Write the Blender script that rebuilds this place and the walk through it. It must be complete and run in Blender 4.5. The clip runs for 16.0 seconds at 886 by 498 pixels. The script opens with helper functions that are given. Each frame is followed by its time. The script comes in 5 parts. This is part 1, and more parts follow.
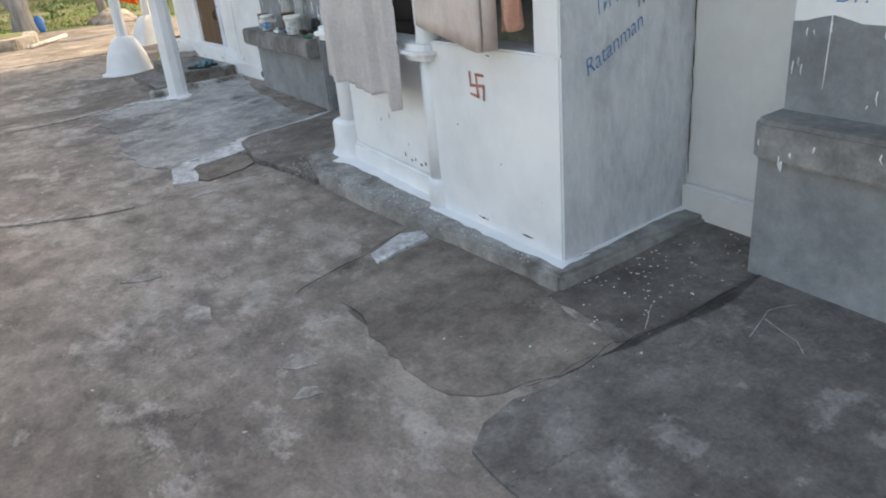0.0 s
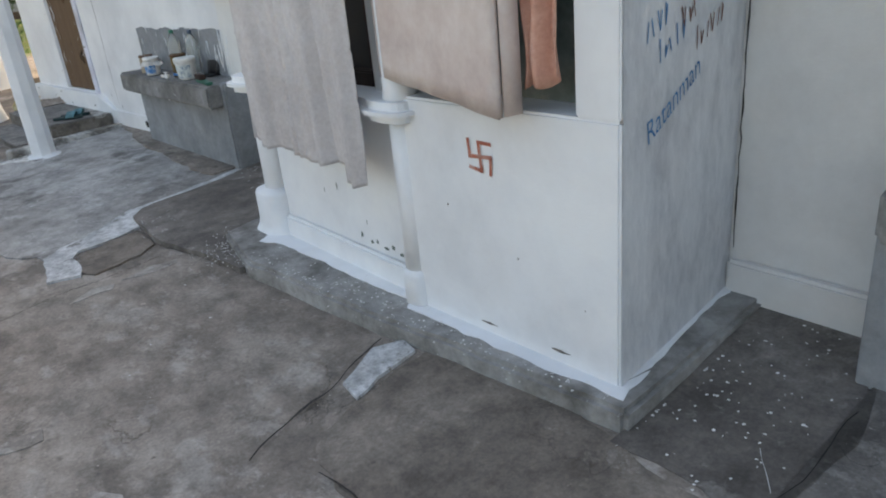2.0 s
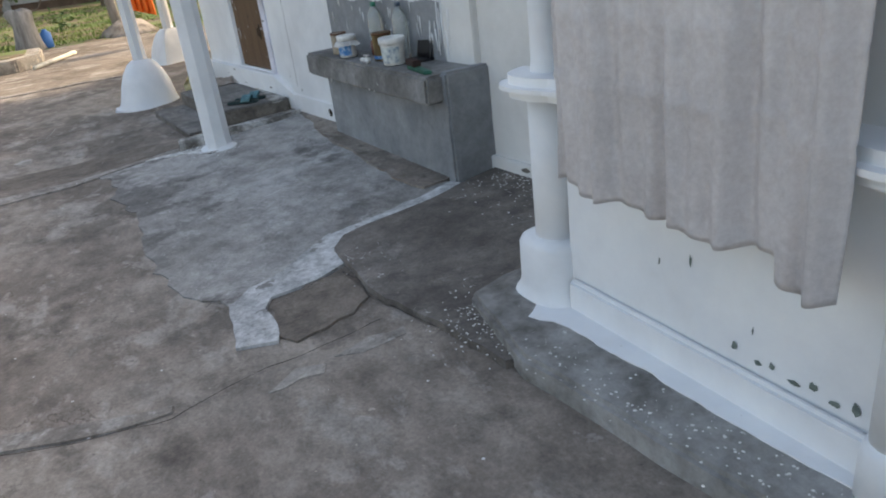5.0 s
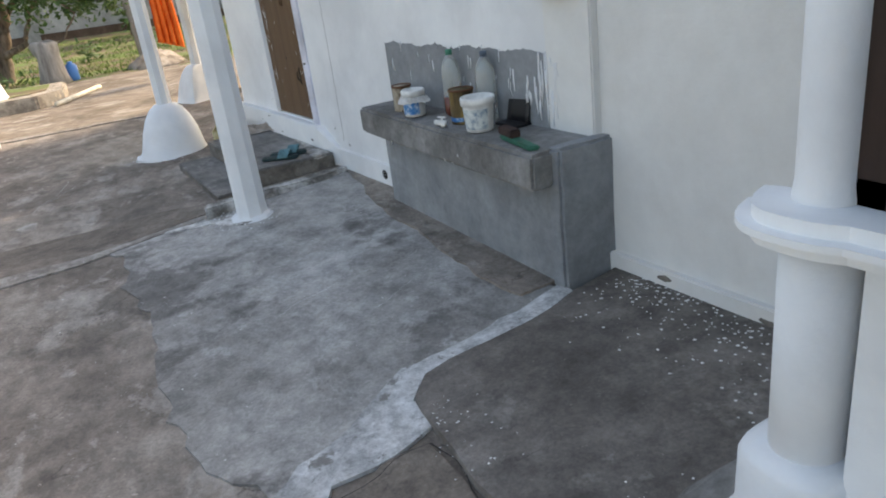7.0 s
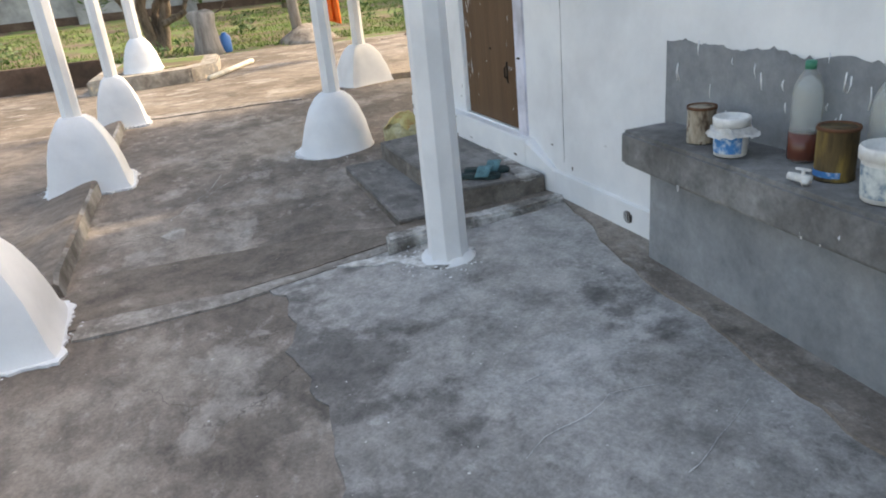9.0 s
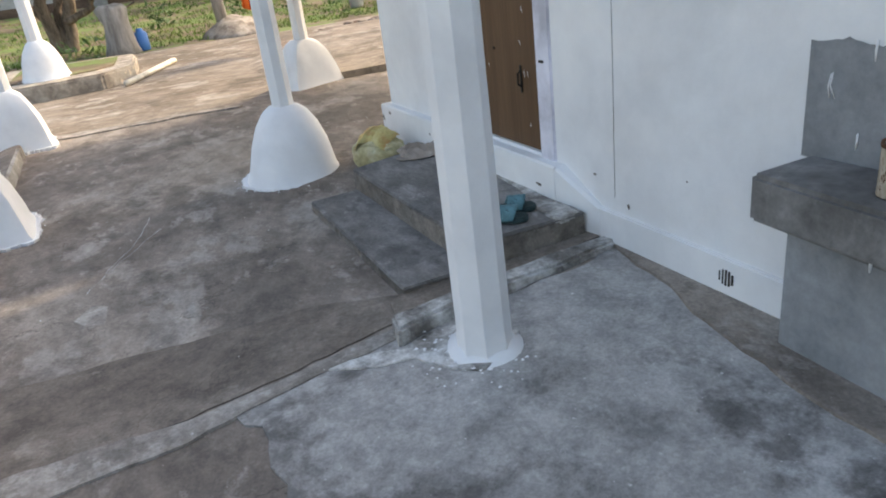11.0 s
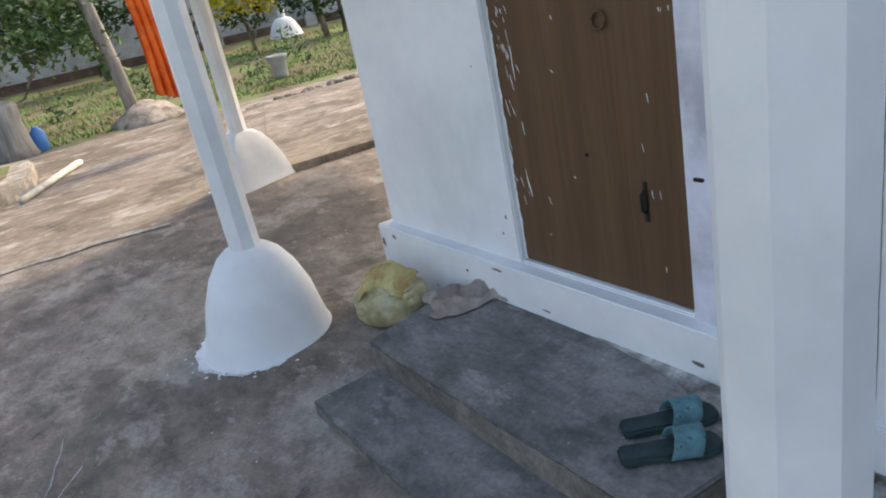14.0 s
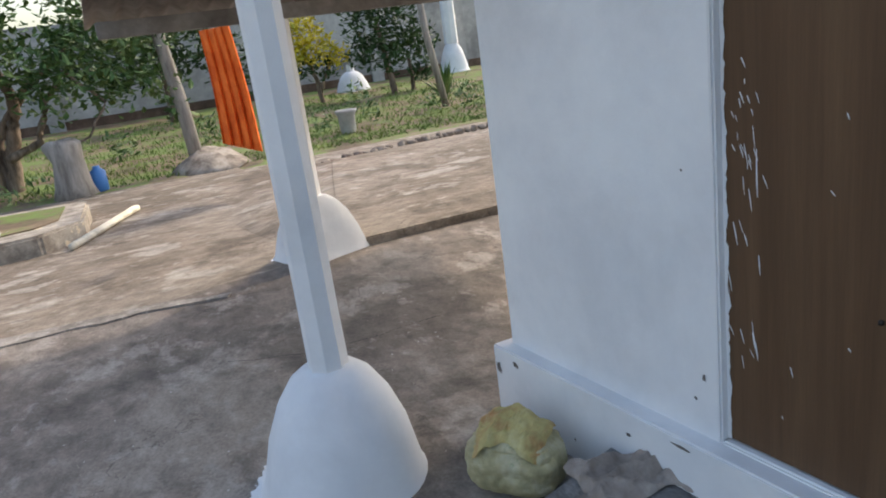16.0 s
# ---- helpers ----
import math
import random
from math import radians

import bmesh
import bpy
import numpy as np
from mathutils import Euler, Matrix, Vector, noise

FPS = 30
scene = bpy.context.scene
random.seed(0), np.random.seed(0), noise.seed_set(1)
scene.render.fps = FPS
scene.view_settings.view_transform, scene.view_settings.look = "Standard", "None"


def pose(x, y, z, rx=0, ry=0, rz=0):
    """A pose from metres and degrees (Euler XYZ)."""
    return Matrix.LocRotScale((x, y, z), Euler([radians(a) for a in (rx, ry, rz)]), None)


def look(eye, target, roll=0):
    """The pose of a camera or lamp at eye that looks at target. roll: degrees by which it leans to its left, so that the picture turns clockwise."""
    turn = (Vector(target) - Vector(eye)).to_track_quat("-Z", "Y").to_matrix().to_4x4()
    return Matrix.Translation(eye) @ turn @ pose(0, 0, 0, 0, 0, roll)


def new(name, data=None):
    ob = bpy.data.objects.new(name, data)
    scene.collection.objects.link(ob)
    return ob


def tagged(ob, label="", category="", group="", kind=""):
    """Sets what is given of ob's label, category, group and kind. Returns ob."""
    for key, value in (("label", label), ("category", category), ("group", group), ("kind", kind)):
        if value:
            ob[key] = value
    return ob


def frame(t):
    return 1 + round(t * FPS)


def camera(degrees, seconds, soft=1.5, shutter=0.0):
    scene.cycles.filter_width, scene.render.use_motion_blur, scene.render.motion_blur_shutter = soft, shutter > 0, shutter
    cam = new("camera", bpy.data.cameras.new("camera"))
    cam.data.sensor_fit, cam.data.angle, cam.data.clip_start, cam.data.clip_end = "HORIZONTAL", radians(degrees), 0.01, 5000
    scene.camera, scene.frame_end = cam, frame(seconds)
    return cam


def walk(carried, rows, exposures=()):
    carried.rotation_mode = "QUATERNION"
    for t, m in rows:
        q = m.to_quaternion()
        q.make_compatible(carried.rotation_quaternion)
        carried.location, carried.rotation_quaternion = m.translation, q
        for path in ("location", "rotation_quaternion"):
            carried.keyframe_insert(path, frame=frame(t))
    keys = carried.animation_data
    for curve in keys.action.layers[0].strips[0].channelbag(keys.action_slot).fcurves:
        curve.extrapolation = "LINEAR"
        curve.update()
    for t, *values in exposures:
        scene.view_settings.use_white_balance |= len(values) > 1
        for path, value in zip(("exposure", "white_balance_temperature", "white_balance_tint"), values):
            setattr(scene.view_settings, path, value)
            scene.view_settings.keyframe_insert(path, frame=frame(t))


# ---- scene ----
cam = camera(63.5, 16.0, soft=1.9)
PATH = [
    (0, (0.064, 0.137, 1.283), (0.952, 1.737, 0.476), -5.4),
    (0.5, (0.121, 0.322, 1.258), (1.133, 1.834, 0.428), -5.1),
    (1, (0.259, 0.591, 1.275), (1.386, 1.999, 0.411), -6.6),
    (1.5, (0.259, 0.831, 1.304), (1.496, 2.213, 0.556), -6.6),
    (2, (0.227, 1.029, 1.299), (1.379, 2.469, 0.524), -5.8),
    (2.5, (0.37, 1.292, 1.279), (1.338, 2.842, 0.467), -4.0),
    (3, (0.423, 1.491, 1.257), (1.262, 3.085, 0.388), -4.8),
    (3.5, (0.362, 1.718, 1.294), (1.158, 3.385, 0.526), -8.9),
    (5.8, (0.453, 2.77, 1.271), (1.317, 4.37, 0.438), -6.8),
    (6, (0.515, 2.874, 1.273), (1.396, 4.491, 0.493), -8.6),
    (6.5, (0.555, 3.076, 1.325), (1.415, 4.716, 0.571), -5.7),
    (7, (0.608, 3.387, 1.33), (1.412, 5.058, 0.579), -7.6),
    (7.5, (0.575, 3.704, 1.286), (1.174, 5.458, 0.534), -7.4),
    (8, (0.662, 4.093, 1.29), (1.057, 5.882, 0.487), -9.1),
    (8.5, (0.653, 4.411, 1.298), (1.044, 6.228, 0.557), -9.1),
    (8.7, (0.602, 4.526, 1.302), (1.171, 6.305, 0.587), -7.0),
    (9, (0.535, 4.682, 1.323), (1.045, 6.461, 0.565), -5.8),
    (9.5, (0.521, 5.002, 1.306), (1.102, 6.733, 0.49), -4.0),
    (11.8, (0.589, 6.136, 1.331), (1.294, 7.838, 0.55), -9.2),
    (12, (0.58, 6.238, 1.334), (1.388, 7.922, 0.618), -6.8),
    (12.5, (0.538, 6.434, 1.364), (1.319, 8.122, 0.628), -6.6),
    (13, (0.664, 6.713, 1.356), (1.361, 8.413, 0.567), -9.4),
    (13.5, (0.721, 6.941, 1.35), (1.348, 8.652, 0.528), -11.5),
    (14, (0.738, 7.196, 1.394), (1.599, 8.848, 0.665), -11.9),
    (14.5, (0.797, 7.409, 1.36), (1.764, 9.009, 0.65), -7.4),
    (15, (0.931, 7.676, 1.363), (1.855, 9.281, 0.606), -7.0),
    (15.5, (0.909, 7.836, 1.418), (1.817, 9.516, 0.822), -8.3),
    (16, (0.82, 8.017, 1.437), (1.632, 9.757, 0.875), -7.9),
]
EXPOSURES = [(0.0, 1.75, 8200, 10), (1.5, 1.65, 8200, 10), (3.5, 1.3, 7600, 10), (7.0, 1.5, 7900, 10), (9.0, 1.6, 7900, 10), (12.5, 1.33, 7250, 10), (14.5, 1.28, 7050, 10), (15.5, 1.23, 6900, 10), (16.0, 1.04, 6750, 10)]
walk(cam, [(t, look(eye, target, roll)) for t, eye, target, roll in PATH], EXPOSURES)

# ---- world and sun ----
SUN_EL, SUN_AZ = radians(40), radians(22)      # azimuth measured from +x towards +y
world = bpy.data.worlds.new("sky_world")
scene.world = world
world.use_nodes = True
wn = world.node_tree
sky = wn.nodes.new("ShaderNodeTexSky")
sky.sky_type = 'NISHITA'
sky.sun_disc = False
sky.sun_elevation = SUN_EL
sky.sun_rotation = radians(90) - SUN_AZ
sky.air_density, sky.dust_density = 1.2, 3.5
wn.nodes["Background"].inputs["Strength"].default_value = 0.15
wn.links.new(sky.outputs[0], wn.nodes["Background"].inputs[0])
sun = new("sun", bpy.data.lights.new("sun", 'SUN'))
sun.data.energy, sun.data.angle, sun.data.color = 0.88, radians(2.0), (1.0, 0.86, 0.68)
sun_from = Vector((math.cos(SUN_EL) * math.cos(SUN_AZ), math.cos(SUN_EL) * math.sin(SUN_AZ), math.sin(SUN_EL)))
sun.matrix_world = look(sun_from * 30, (0, 0, 0))


# ---- materials ----
def rgba(c):
    return (c[0], c[1], c[2], 1.0)


def material(name, base, dark=None, light=None, rough=0.8, metal=0.0, big=1.2, fine=14.0, bump=0.25, spots=None, spot_scale=9.0, spot_at=0.66, grain=0.35, stretch=(1, 1, 1), seed=0.0, spot_soft=0.03, mottle=0.0):
    """Two scales of noise between dark, base and light, optional paint or dirt spots, and fine relief."""
    dark = dark or tuple(v * 0.72 for v in base)
    light = light or tuple(min(1, v * 1.18) for v in base)
    m = bpy.data.materials.new(name)
    m.use_nodes = True
    nt = m.node_tree
    bs = nt.nodes["Principled BSDF"]
    tc = nt.nodes.new("ShaderNodeTexCoord")
    mp = nt.nodes.new("ShaderNodeMapping")
    mp.inputs["Scale"].default_value = stretch
    mp.inputs["Location"].default_value = (seed, seed * 1.7, seed * 0.6)
    nt.links.new(tc.outputs["Object"], mp.inputs[0])

    def nz(scale, detail=6, rgh=0.6, dist=0.0):
        n = nt.nodes.new("ShaderNodeTexNoise")
        n.inputs["Scale"].default_value, n.inputs["Detail"].default_value = scale, detail
        n.inputs["Roughness"].default_value, n.inputs["Distortion"].default_value = rgh, dist
        nt.links.new(mp.outputs[0], n.inputs["Vector"])
        return n.outputs[0]

    ramp = nt.nodes.new("ShaderNodeValToRGB")
    e = ramp.color_ramp.elements
    e[0].position, e[0].color = 0.37, rgba(dark)
    e[1].position, e[1].color = 0.63, rgba(light)
    mid = e.new(0.5)
    mid.color = rgba(base)
    nt.links.new(nz(big, 8, 0.62, 0.15), ramp.inputs[0])
    mix = nt.nodes.new("ShaderNodeMix")
    mix.data_type, mix.blend_type = 'RGBA', 'OVERLAY'
    mix.inputs["Factor"].default_value = grain
    nt.links.new(ramp.outputs[0], mix.inputs[6])
    nt.links.new(nz(fine, 8, 0.7), mix.inputs[7])
    col = mix.outputs[2]
    if mottle:
        mm = nt.nodes.new("ShaderNodeMix")
        mm.data_type, mm.blend_type = 'RGBA', 'OVERLAY'
        mm.inputs["Factor"].default_value = mottle
        mr = nt.nodes.new("ShaderNodeValToRGB")
        mr.color_ramp.elements[0].position, mr.color_ramp.elements[1].position = 0.34, 0.66
        nt.links.new(nz(big * 4.6, 10, 0.78, 0.25), mr.inputs[0])
        nt.links.new(col, mm.inputs[6])
        nt.links.new(mr.outputs[0], mm.inputs[7])
        col = mm.outputs[2]
    if spots:
        sr = nt.nodes.new("ShaderNodeValToRGB")
        sr.color_ramp.elements[0].position, sr.color_ramp.elements[1].position = spot_at, spot_at + spot_soft
        nt.links.new(nz(spot_scale, 9, 0.7, 0.15), sr.inputs[0])
        mx = nt.nodes.new("ShaderNodeMix")
        mx.data_type = 'RGBA'
        nt.links.new(sr.outputs[0], mx.inputs["Factor"])
        nt.links.new(col, mx.inputs[6])
        mx.inputs[7].default_value = rgba(spots)
        col = mx.outputs[2]
    nt.links.new(col, bs.inputs["Base Color"])
    bs.inputs["Roughness"].default_value, bs.inputs["Metallic"].default_value = rough, metal
    bs.inputs["Specular IOR Level"].default_value = 0.3
    if bump:
        b = nt.nodes.new("ShaderNodeBump")
        b.inputs["Strength"].default_value, b.inputs["Distance"].default_value = bump, 0.012
        nt.links.new(nz(fine * 1.6, 8, 0.7), b.inputs["Height"])
        nt.links.new(b.outputs[0], bs.inputs["Normal"])
    return m


def plain(name, base, rough=0.6, metal=0.0, alpha=1.0, glass=0.0):
    m = bpy.data.materials.new(name)
    m.use_nodes = True
    bs = m.node_tree.nodes["Principled BSDF"]
    bs.inputs["Base Color"].default_value = rgba(base)
    bs.inputs["Roughness"].default_value, bs.inputs["Metallic"].default_value = rough, metal
    bs.inputs["Transmission Weight"].default_value = glass
    return m


def concrete(name, base, dark, light, worn, stain, rough=0.82, big=0.8, worn_at=0.56, stain_at=0.56, streak=(1, 1, 1), turn=0.0, seed=0.0, flecks=0.7, cracks=0.5):
    """Trowelled cement: broad tone, skin worn off in sharp patches, soft dark stains, fine grit, hairline cracks."""
    m = bpy.data.materials.new(name)
    m.use_nodes = True
    nt = m.node_tree
    bs = nt.nodes["Principled BSDF"]
    tc = nt.nodes.new("ShaderNodeTexCoord")
    maps = []
    for st in ((1, 1, 1), streak):
        mp = nt.nodes.new("ShaderNodeMapping")
        mp.inputs["Location"].default_value = (seed, seed * 1.7, seed * 0.6)
        mp.inputs["Rotation"].default_value = (0, 0, radians(turn))
        mp.inputs["Scale"].default_value = st
        nt.links.new(tc.outputs["Object"], mp.inputs[0])
        maps.append(mp)

    def nz(scale, detail=8, rgh=0.65, dist=0.0, which=0):
        n = nt.nodes.new("ShaderNodeTexNoise")
        n.inputs["Scale"].default_value, n.inputs["Detail"].default_value = scale, detail
        n.inputs["Roughness"].default_value, n.inputs["Distortion"].default_value = rgh, dist
        nt.links.new(maps[which].outputs[0], n.inputs["Vector"])
        return n.outputs[0]

    def step(value, lo, hi, top=1.0):
        r = nt.nodes.new("ShaderNodeMapRange")
        r.inputs["From Min"].default_value, r.inputs["From Max"].default_value = lo, hi
        r.inputs["To Max"].default_value = top
        nt.links.new(value, r.inputs["Value"])
        return r.outputs[0]

    def calc(op, a, b):
        q = nt.nodes.new("ShaderNodeMath")
        q.operation = op
        for k, v in enumerate((a, b)):
            if isinstance(v, (int, float)):
                q.inputs[k].default_value = v
            else:
                nt.links.new(v, q.inputs[k])
        return q.outputs[0]

    def over(fac, a, b, blend='MIX'):
        x = nt.nodes.new("ShaderNodeMix")
        x.data_type, x.blend_type = 'RGBA', blend
        if isinstance(fac, float):
            x.inputs["Factor"].default_value = fac
        else:
            nt.links.new(fac, x.inputs["Factor"])
        nt.links.new(a, x.inputs[6])
        if isinstance(b, tuple):
            x.inputs[7].default_value = rgba(b)
        else:
            nt.links.new(b, x.inputs[7])
        return x.outputs[2]

    ramp = nt.nodes.new("ShaderNodeValToRGB")
    e = ramp.color_ramp.elements
    e[0].position, e[0].color = 0.425, rgba(dark)
    e[1].position, e[1].color = 0.575, rgba(light)
    e.new(0.5).color = rgba(base)
    nt.links.new(nz(big, 11, 0.66, 0.15), ramp.inputs[0])
    col = ramp.outputs[0]
    skin = step(nz(big * 2.6, 13, 0.68, 0.15, 1), worn_at - 0.012, worn_at + 0.03, 0.8)
    col = over(skin, col, worn)
    skin2 = step(nz(big * 8.0, 10, 0.7, 0.1, 1), worn_at + 0.03, worn_at + 0.07, 0.7)
    col = over(skin2, col, worn)
    damp = step(nz(big * 1.6, 13, 0.68, 0.15), stain_at - 0.02, stain_at + 0.04, 0.85)
    col = over(damp, col, stain)
    grit = nz(70, 6, 0.75)
    g = nt.nodes.new("ShaderNodeValToRGB")
    g.color_ramp.elements[0].position, g.color_ramp.elements[1].position = 0.2, 0.8
    nt.links.new(grit, g.inputs[0])
    col = over(0.36, col, g.outputs[0], 'OVERLAY')
    m2 = nt.nodes.new("ShaderNodeValToRGB")
    m2.color_ramp.elements[0].position, m2.color_ramp.elements[1].position = 0.36, 0.64
    nt.links.new(nz(8, 9, 0.74, 0.1, 1), m2.inputs[0])
    col = over(0.32, col, m2.outputs[0], 'OVERLAY')
    col = over(step(nz(34, 4, 0.6), 0.70, 0.73, flecks), col, tuple(min(0.75, v * 1.9) for v in light))
    col = over(step(nz(27, 4, 0.6), 0.30, 0.27, 0.7 * flecks), col, tuple(v * 0.35 for v in dark))
    height = calc('ADD', calc('MULTIPLY', skin, -0.5), calc('MULTIPLY', grit, 0.3))
    if cracks:
        d = calc('ABSOLUTE', calc('SUBTRACT', nz(0.9, 8, 0.6, 0.3), 0.5), 0.0)
        line = calc('MULTIPLY', step(d, 0.0042, 0.0012, cracks), step(nz(1.3, 2, 0.5), 0.52, 0.58))
        col = over(line, col, tuple(v * 0.3 for v in dark))
        height = calc('SUBTRACT', height, line)
    nt.links.new(col, bs.inputs["Base Color"])
    bs.inputs["Roughness"].default_value = rough
    bs.inputs["Specular IOR Level"].default_value = 0.3
    b = nt.nodes.new("ShaderNodeBump")
    b.inputs["Strength"].default_value, b.inputs["Distance"].default_value = 0.55, 0.007
    nt.links.new(height, b.inputs["Height"])
    nt.links.new(b.outputs[0], bs.inputs["Normal"])
    return m


M_FLOOR = concrete("worn_concrete", (0.222, 0.187, 0.160), (0.165, 0.137, 0.116), (0.274, 0.236, 0.204), (0.318, 0.284, 0.254), (0.14, 0.119, 0.102), big=0.85, worn_at=0.555, streak=(1.0, 0.6, 1), turn=32)
M_SCREED = concrete("pale_cement_screed", (0.285, 0.272, 0.26), (0.23, 0.218, 0.206), (0.335, 0.323, 0.311), (0.37, 0.36, 0.35), (0.135, 0.126, 0.119), 0.78, big=0.9, worn_at=0.57, stain_at=0.53, streak=(1.0, 0.85, 1), turn=-35, seed=3, cracks=0.0)
M_DARKSLAB = concrete("dark_damp_concrete", (0.142, 0.124, 0.111), (0.115, 0.10, 0.089), (0.17, 0.15, 0.135), (0.215, 0.195, 0.178), (0.102, 0.089, 0.08), 0.75, big=1.3, worn_at=0.60, seed=5, flecks=0.5, cracks=0.3)
M_BROWNFLOOR = concrete("brown_concrete", (0.178, 0.148, 0.124), (0.15, 0.124, 0.104), (0.208, 0.176, 0.149), (0.245, 0.213, 0.184), (0.14, 0.117, 0.099), 0.85, big=1.4, worn_at=0.62, seed=7, flecks=0.4, cracks=0.3)
M_NEARSLAB = concrete("dark_grey_concrete", (0.158, 0.143, 0.131), (0.128, 0.115, 0.105), (0.192, 0.176, 0.163), (0.235, 0.218, 0.204), (0.108, 0.097, 0.088), 0.8, big=1.2, worn_at=0.58, seed=9, flecks=0.6, cracks=0.4)
M_LIME = material("splashed_lime_cement", (0.46, 0.46, 0.46), (0.33, 0.33, 0.33), (0.58, 0.58, 0.58), 0.85, big=5, fine=30, bump=0.6, grain=0.6, mottle=0.4, spots=(0.22, 0.21, 0.20), spot_scale=9, spot_at=0.58, spot_soft=0.05)
M_PLINTH = material("plinth_cement", (0.25, 0.24, 0.228), (0.13, 0.12, 0.11), (0.36, 0.35, 0.34), 0.85, big=4, fine=26, bump=0.6, grain=0.5, spots=(0.72, 0.71, 0.69), spot_scale=22, spot_at=0.67)
M_WHITE = material("white_limewash", (0.768, 0.775, 0.79), (0.693, 0.70, 0.715), (0.828, 0.835, 0.842), 0.75, big=1.5, fine=10, bump=0.25, grain=0.12, spots=(0.30, 0.28, 0.26), spot_scale=26, spot_at=0.755, spot_soft=0.015)
M_CREAM = material("aged_cream_plaster", (0.69, 0.682, 0.668), (0.63, 0.62, 0.605), (0.74, 0.733, 0.72), 0.8, big=1.2, fine=10, bump=0.3, grain=0.18, spots=(0.30, 0.26, 0.23), spot_scale=8, spot_at=0.76)
M_GREYPAINT = material("grey_cement_paint", (0.235, 0.245, 0.26), (0.19, 0.197, 0.21), (0.28, 0.29, 0.305), 0.7, big=2.2, fine=20, bump=0.35, grain=0.35, mottle=0.12, spots=(0.60, 0.60, 0.60), spot_scale=20, spot_at=0.78)
M_GREYTOP = material("stained_cement_slab", (0.205, 0.20, 0.195), (0.13, 0.125, 0.12), (0.27, 0.265, 0.26), 0.75, big=2.4, fine=26, bump=0.5, grain=0.5, mottle=0.25, spots=(0.55, 0.55, 0.54), spot_scale=15, spot_at=0.75)
M_DOOR = material("brown_flush_door", (0.118, 0.064, 0.032), (0.098, 0.052, 0.025), (0.136, 0.077, 0.039), 0.62, big=3, fine=24, bump=0.15, grain=0.22, stretch=(3, 3, 0.12), mottle=0.12)
M_DARKWOOD = material("dark_window_wood", (0.035, 0.02, 0.016), rough=0.5, big=6, fine=30, bump=0.2, stretch=(2, 2, 0.3))
M_CURTAIN = material("greyish_cotton", (0.56, 0.525, 0.522), (0.49, 0.455, 0.45), (0.61, 0.578, 0.575), 0.95, big=2.5, fine=60, bump=0.25, grain=0.3)
M_SHUTTER = material("pinkish_board", (0.62, 0.52, 0.48), (0.52, 0.42, 0.39), (0.68, 0.59, 0.55), 0.8, big=2.5, fine=22, bump=0.2, grain=0.25)
M_PEACH = material("peach_cloth", (0.58, 0.31, 0.235), (0.48, 0.245, 0.18), (0.64, 0.36, 0.28), 0.95, big=5, fine=70, bump=0.25)
M_GLASSBACK = material("dusty_greenish_pane", (0.20, 0.24, 0.23), (0.11, 0.14, 0.13), (0.33, 0.36, 0.35), 0.35, big=4, fine=20, bump=0.2)
M_RED = material("red_wall_paint", (0.46, 0.17, 0.12), (0.55, 0.33, 0.28), (0.40, 0.12, 0.08), 0.8, big=30, fine=60, bump=0)
M_BLUE = material("blue_wall_paint", (0.07, 0.22, 0.42), (0.16, 0.32, 0.50), (0.05, 0.17, 0.36), 0.8, big=30, fine=60, bump=0)
M_BROWNINK = material("brown_wall_paint", (0.20, 0.10, 0.08), rough=0.8, big=30, fine=60, bump=0)
M_CRACK = plain("crack_dirt", (0.035, 0.03, 0.027), 0.95)
M_SAND = concrete("sandy_court_concrete", (0.205, 0.167, 0.131), (0.155, 0.125, 0.096), (0.255, 0.214, 0.174), (0.36, 0.325, 0.283), (0.13, 0.105, 0.082), 0.9, big=0.7, worn_at=0.56, streak=(0.7, 1.2, 1), turn=12, seed=11, flecks=0.4)
M_PALE = concrete("pale_worn_concrete", (0.275, 0.247, 0.222), (0.22, 0.195, 0.173), (0.32, 0.292, 0.266), (0.36, 0.335, 0.31), (0.18, 0.158, 0.139), 0.85, big=2.0, worn_at=0.55, seed=13, flecks=0.4, cracks=0.0)
M_EARTH = material("garden_earth", (0.17, 0.125, 0.085), (0.10, 0.075, 0.05), (0.235, 0.18, 0.12), 0.95, big=1.0, fine=9, bump=0.6, grain=0.5, spots=(0.14, 0.20, 0.055), spot_scale=1.2, spot_at=0.46, spot_soft=0.1)
M_GRASS = material("grass_blades", (0.14, 0.21, 0.05), (0.085, 0.145, 0.03), (0.24, 0.29, 0.085), 0.8, big=0.9, fine=5, bump=0)
M_LEAF = material("tree_leaf", (0.085, 0.155, 0.045), (0.045, 0.095, 0.025), (0.20, 0.27, 0.10), 0.5, big=2.2, fine=6, bump=0, grain=0.3)
M_DARKLEAF = material("dark_tree_leaf", (0.035, 0.075, 0.022), (0.02, 0.045, 0.014), (0.06, 0.115, 0.03), 0.55, big=2.0, fine=6, bump=0)
M_YELLOWLEAF = material("yellow_shrub_leaf", (0.55, 0.46, 0.03), (0.30, 0.30, 0.03), (0.70, 0.60, 0.05), 0.6, big=2.5, fine=6, bump=0)
M_BARK = material("bark", (0.19, 0.145, 0.11), (0.10, 0.075, 0.055), (0.27, 0.21, 0.165), 0.9, big=6, fine=30, bump=0.8, grain=0.5, stretch=(2, 2, 0.5))
M_POLE = material("weathered_pole_wood", (0.27, 0.245, 0.22), (0.18, 0.16, 0.14), (0.35, 0.32, 0.29), 0.9, big=5, fine=30, bump=0.5, stretch=(2, 2, 0.3))
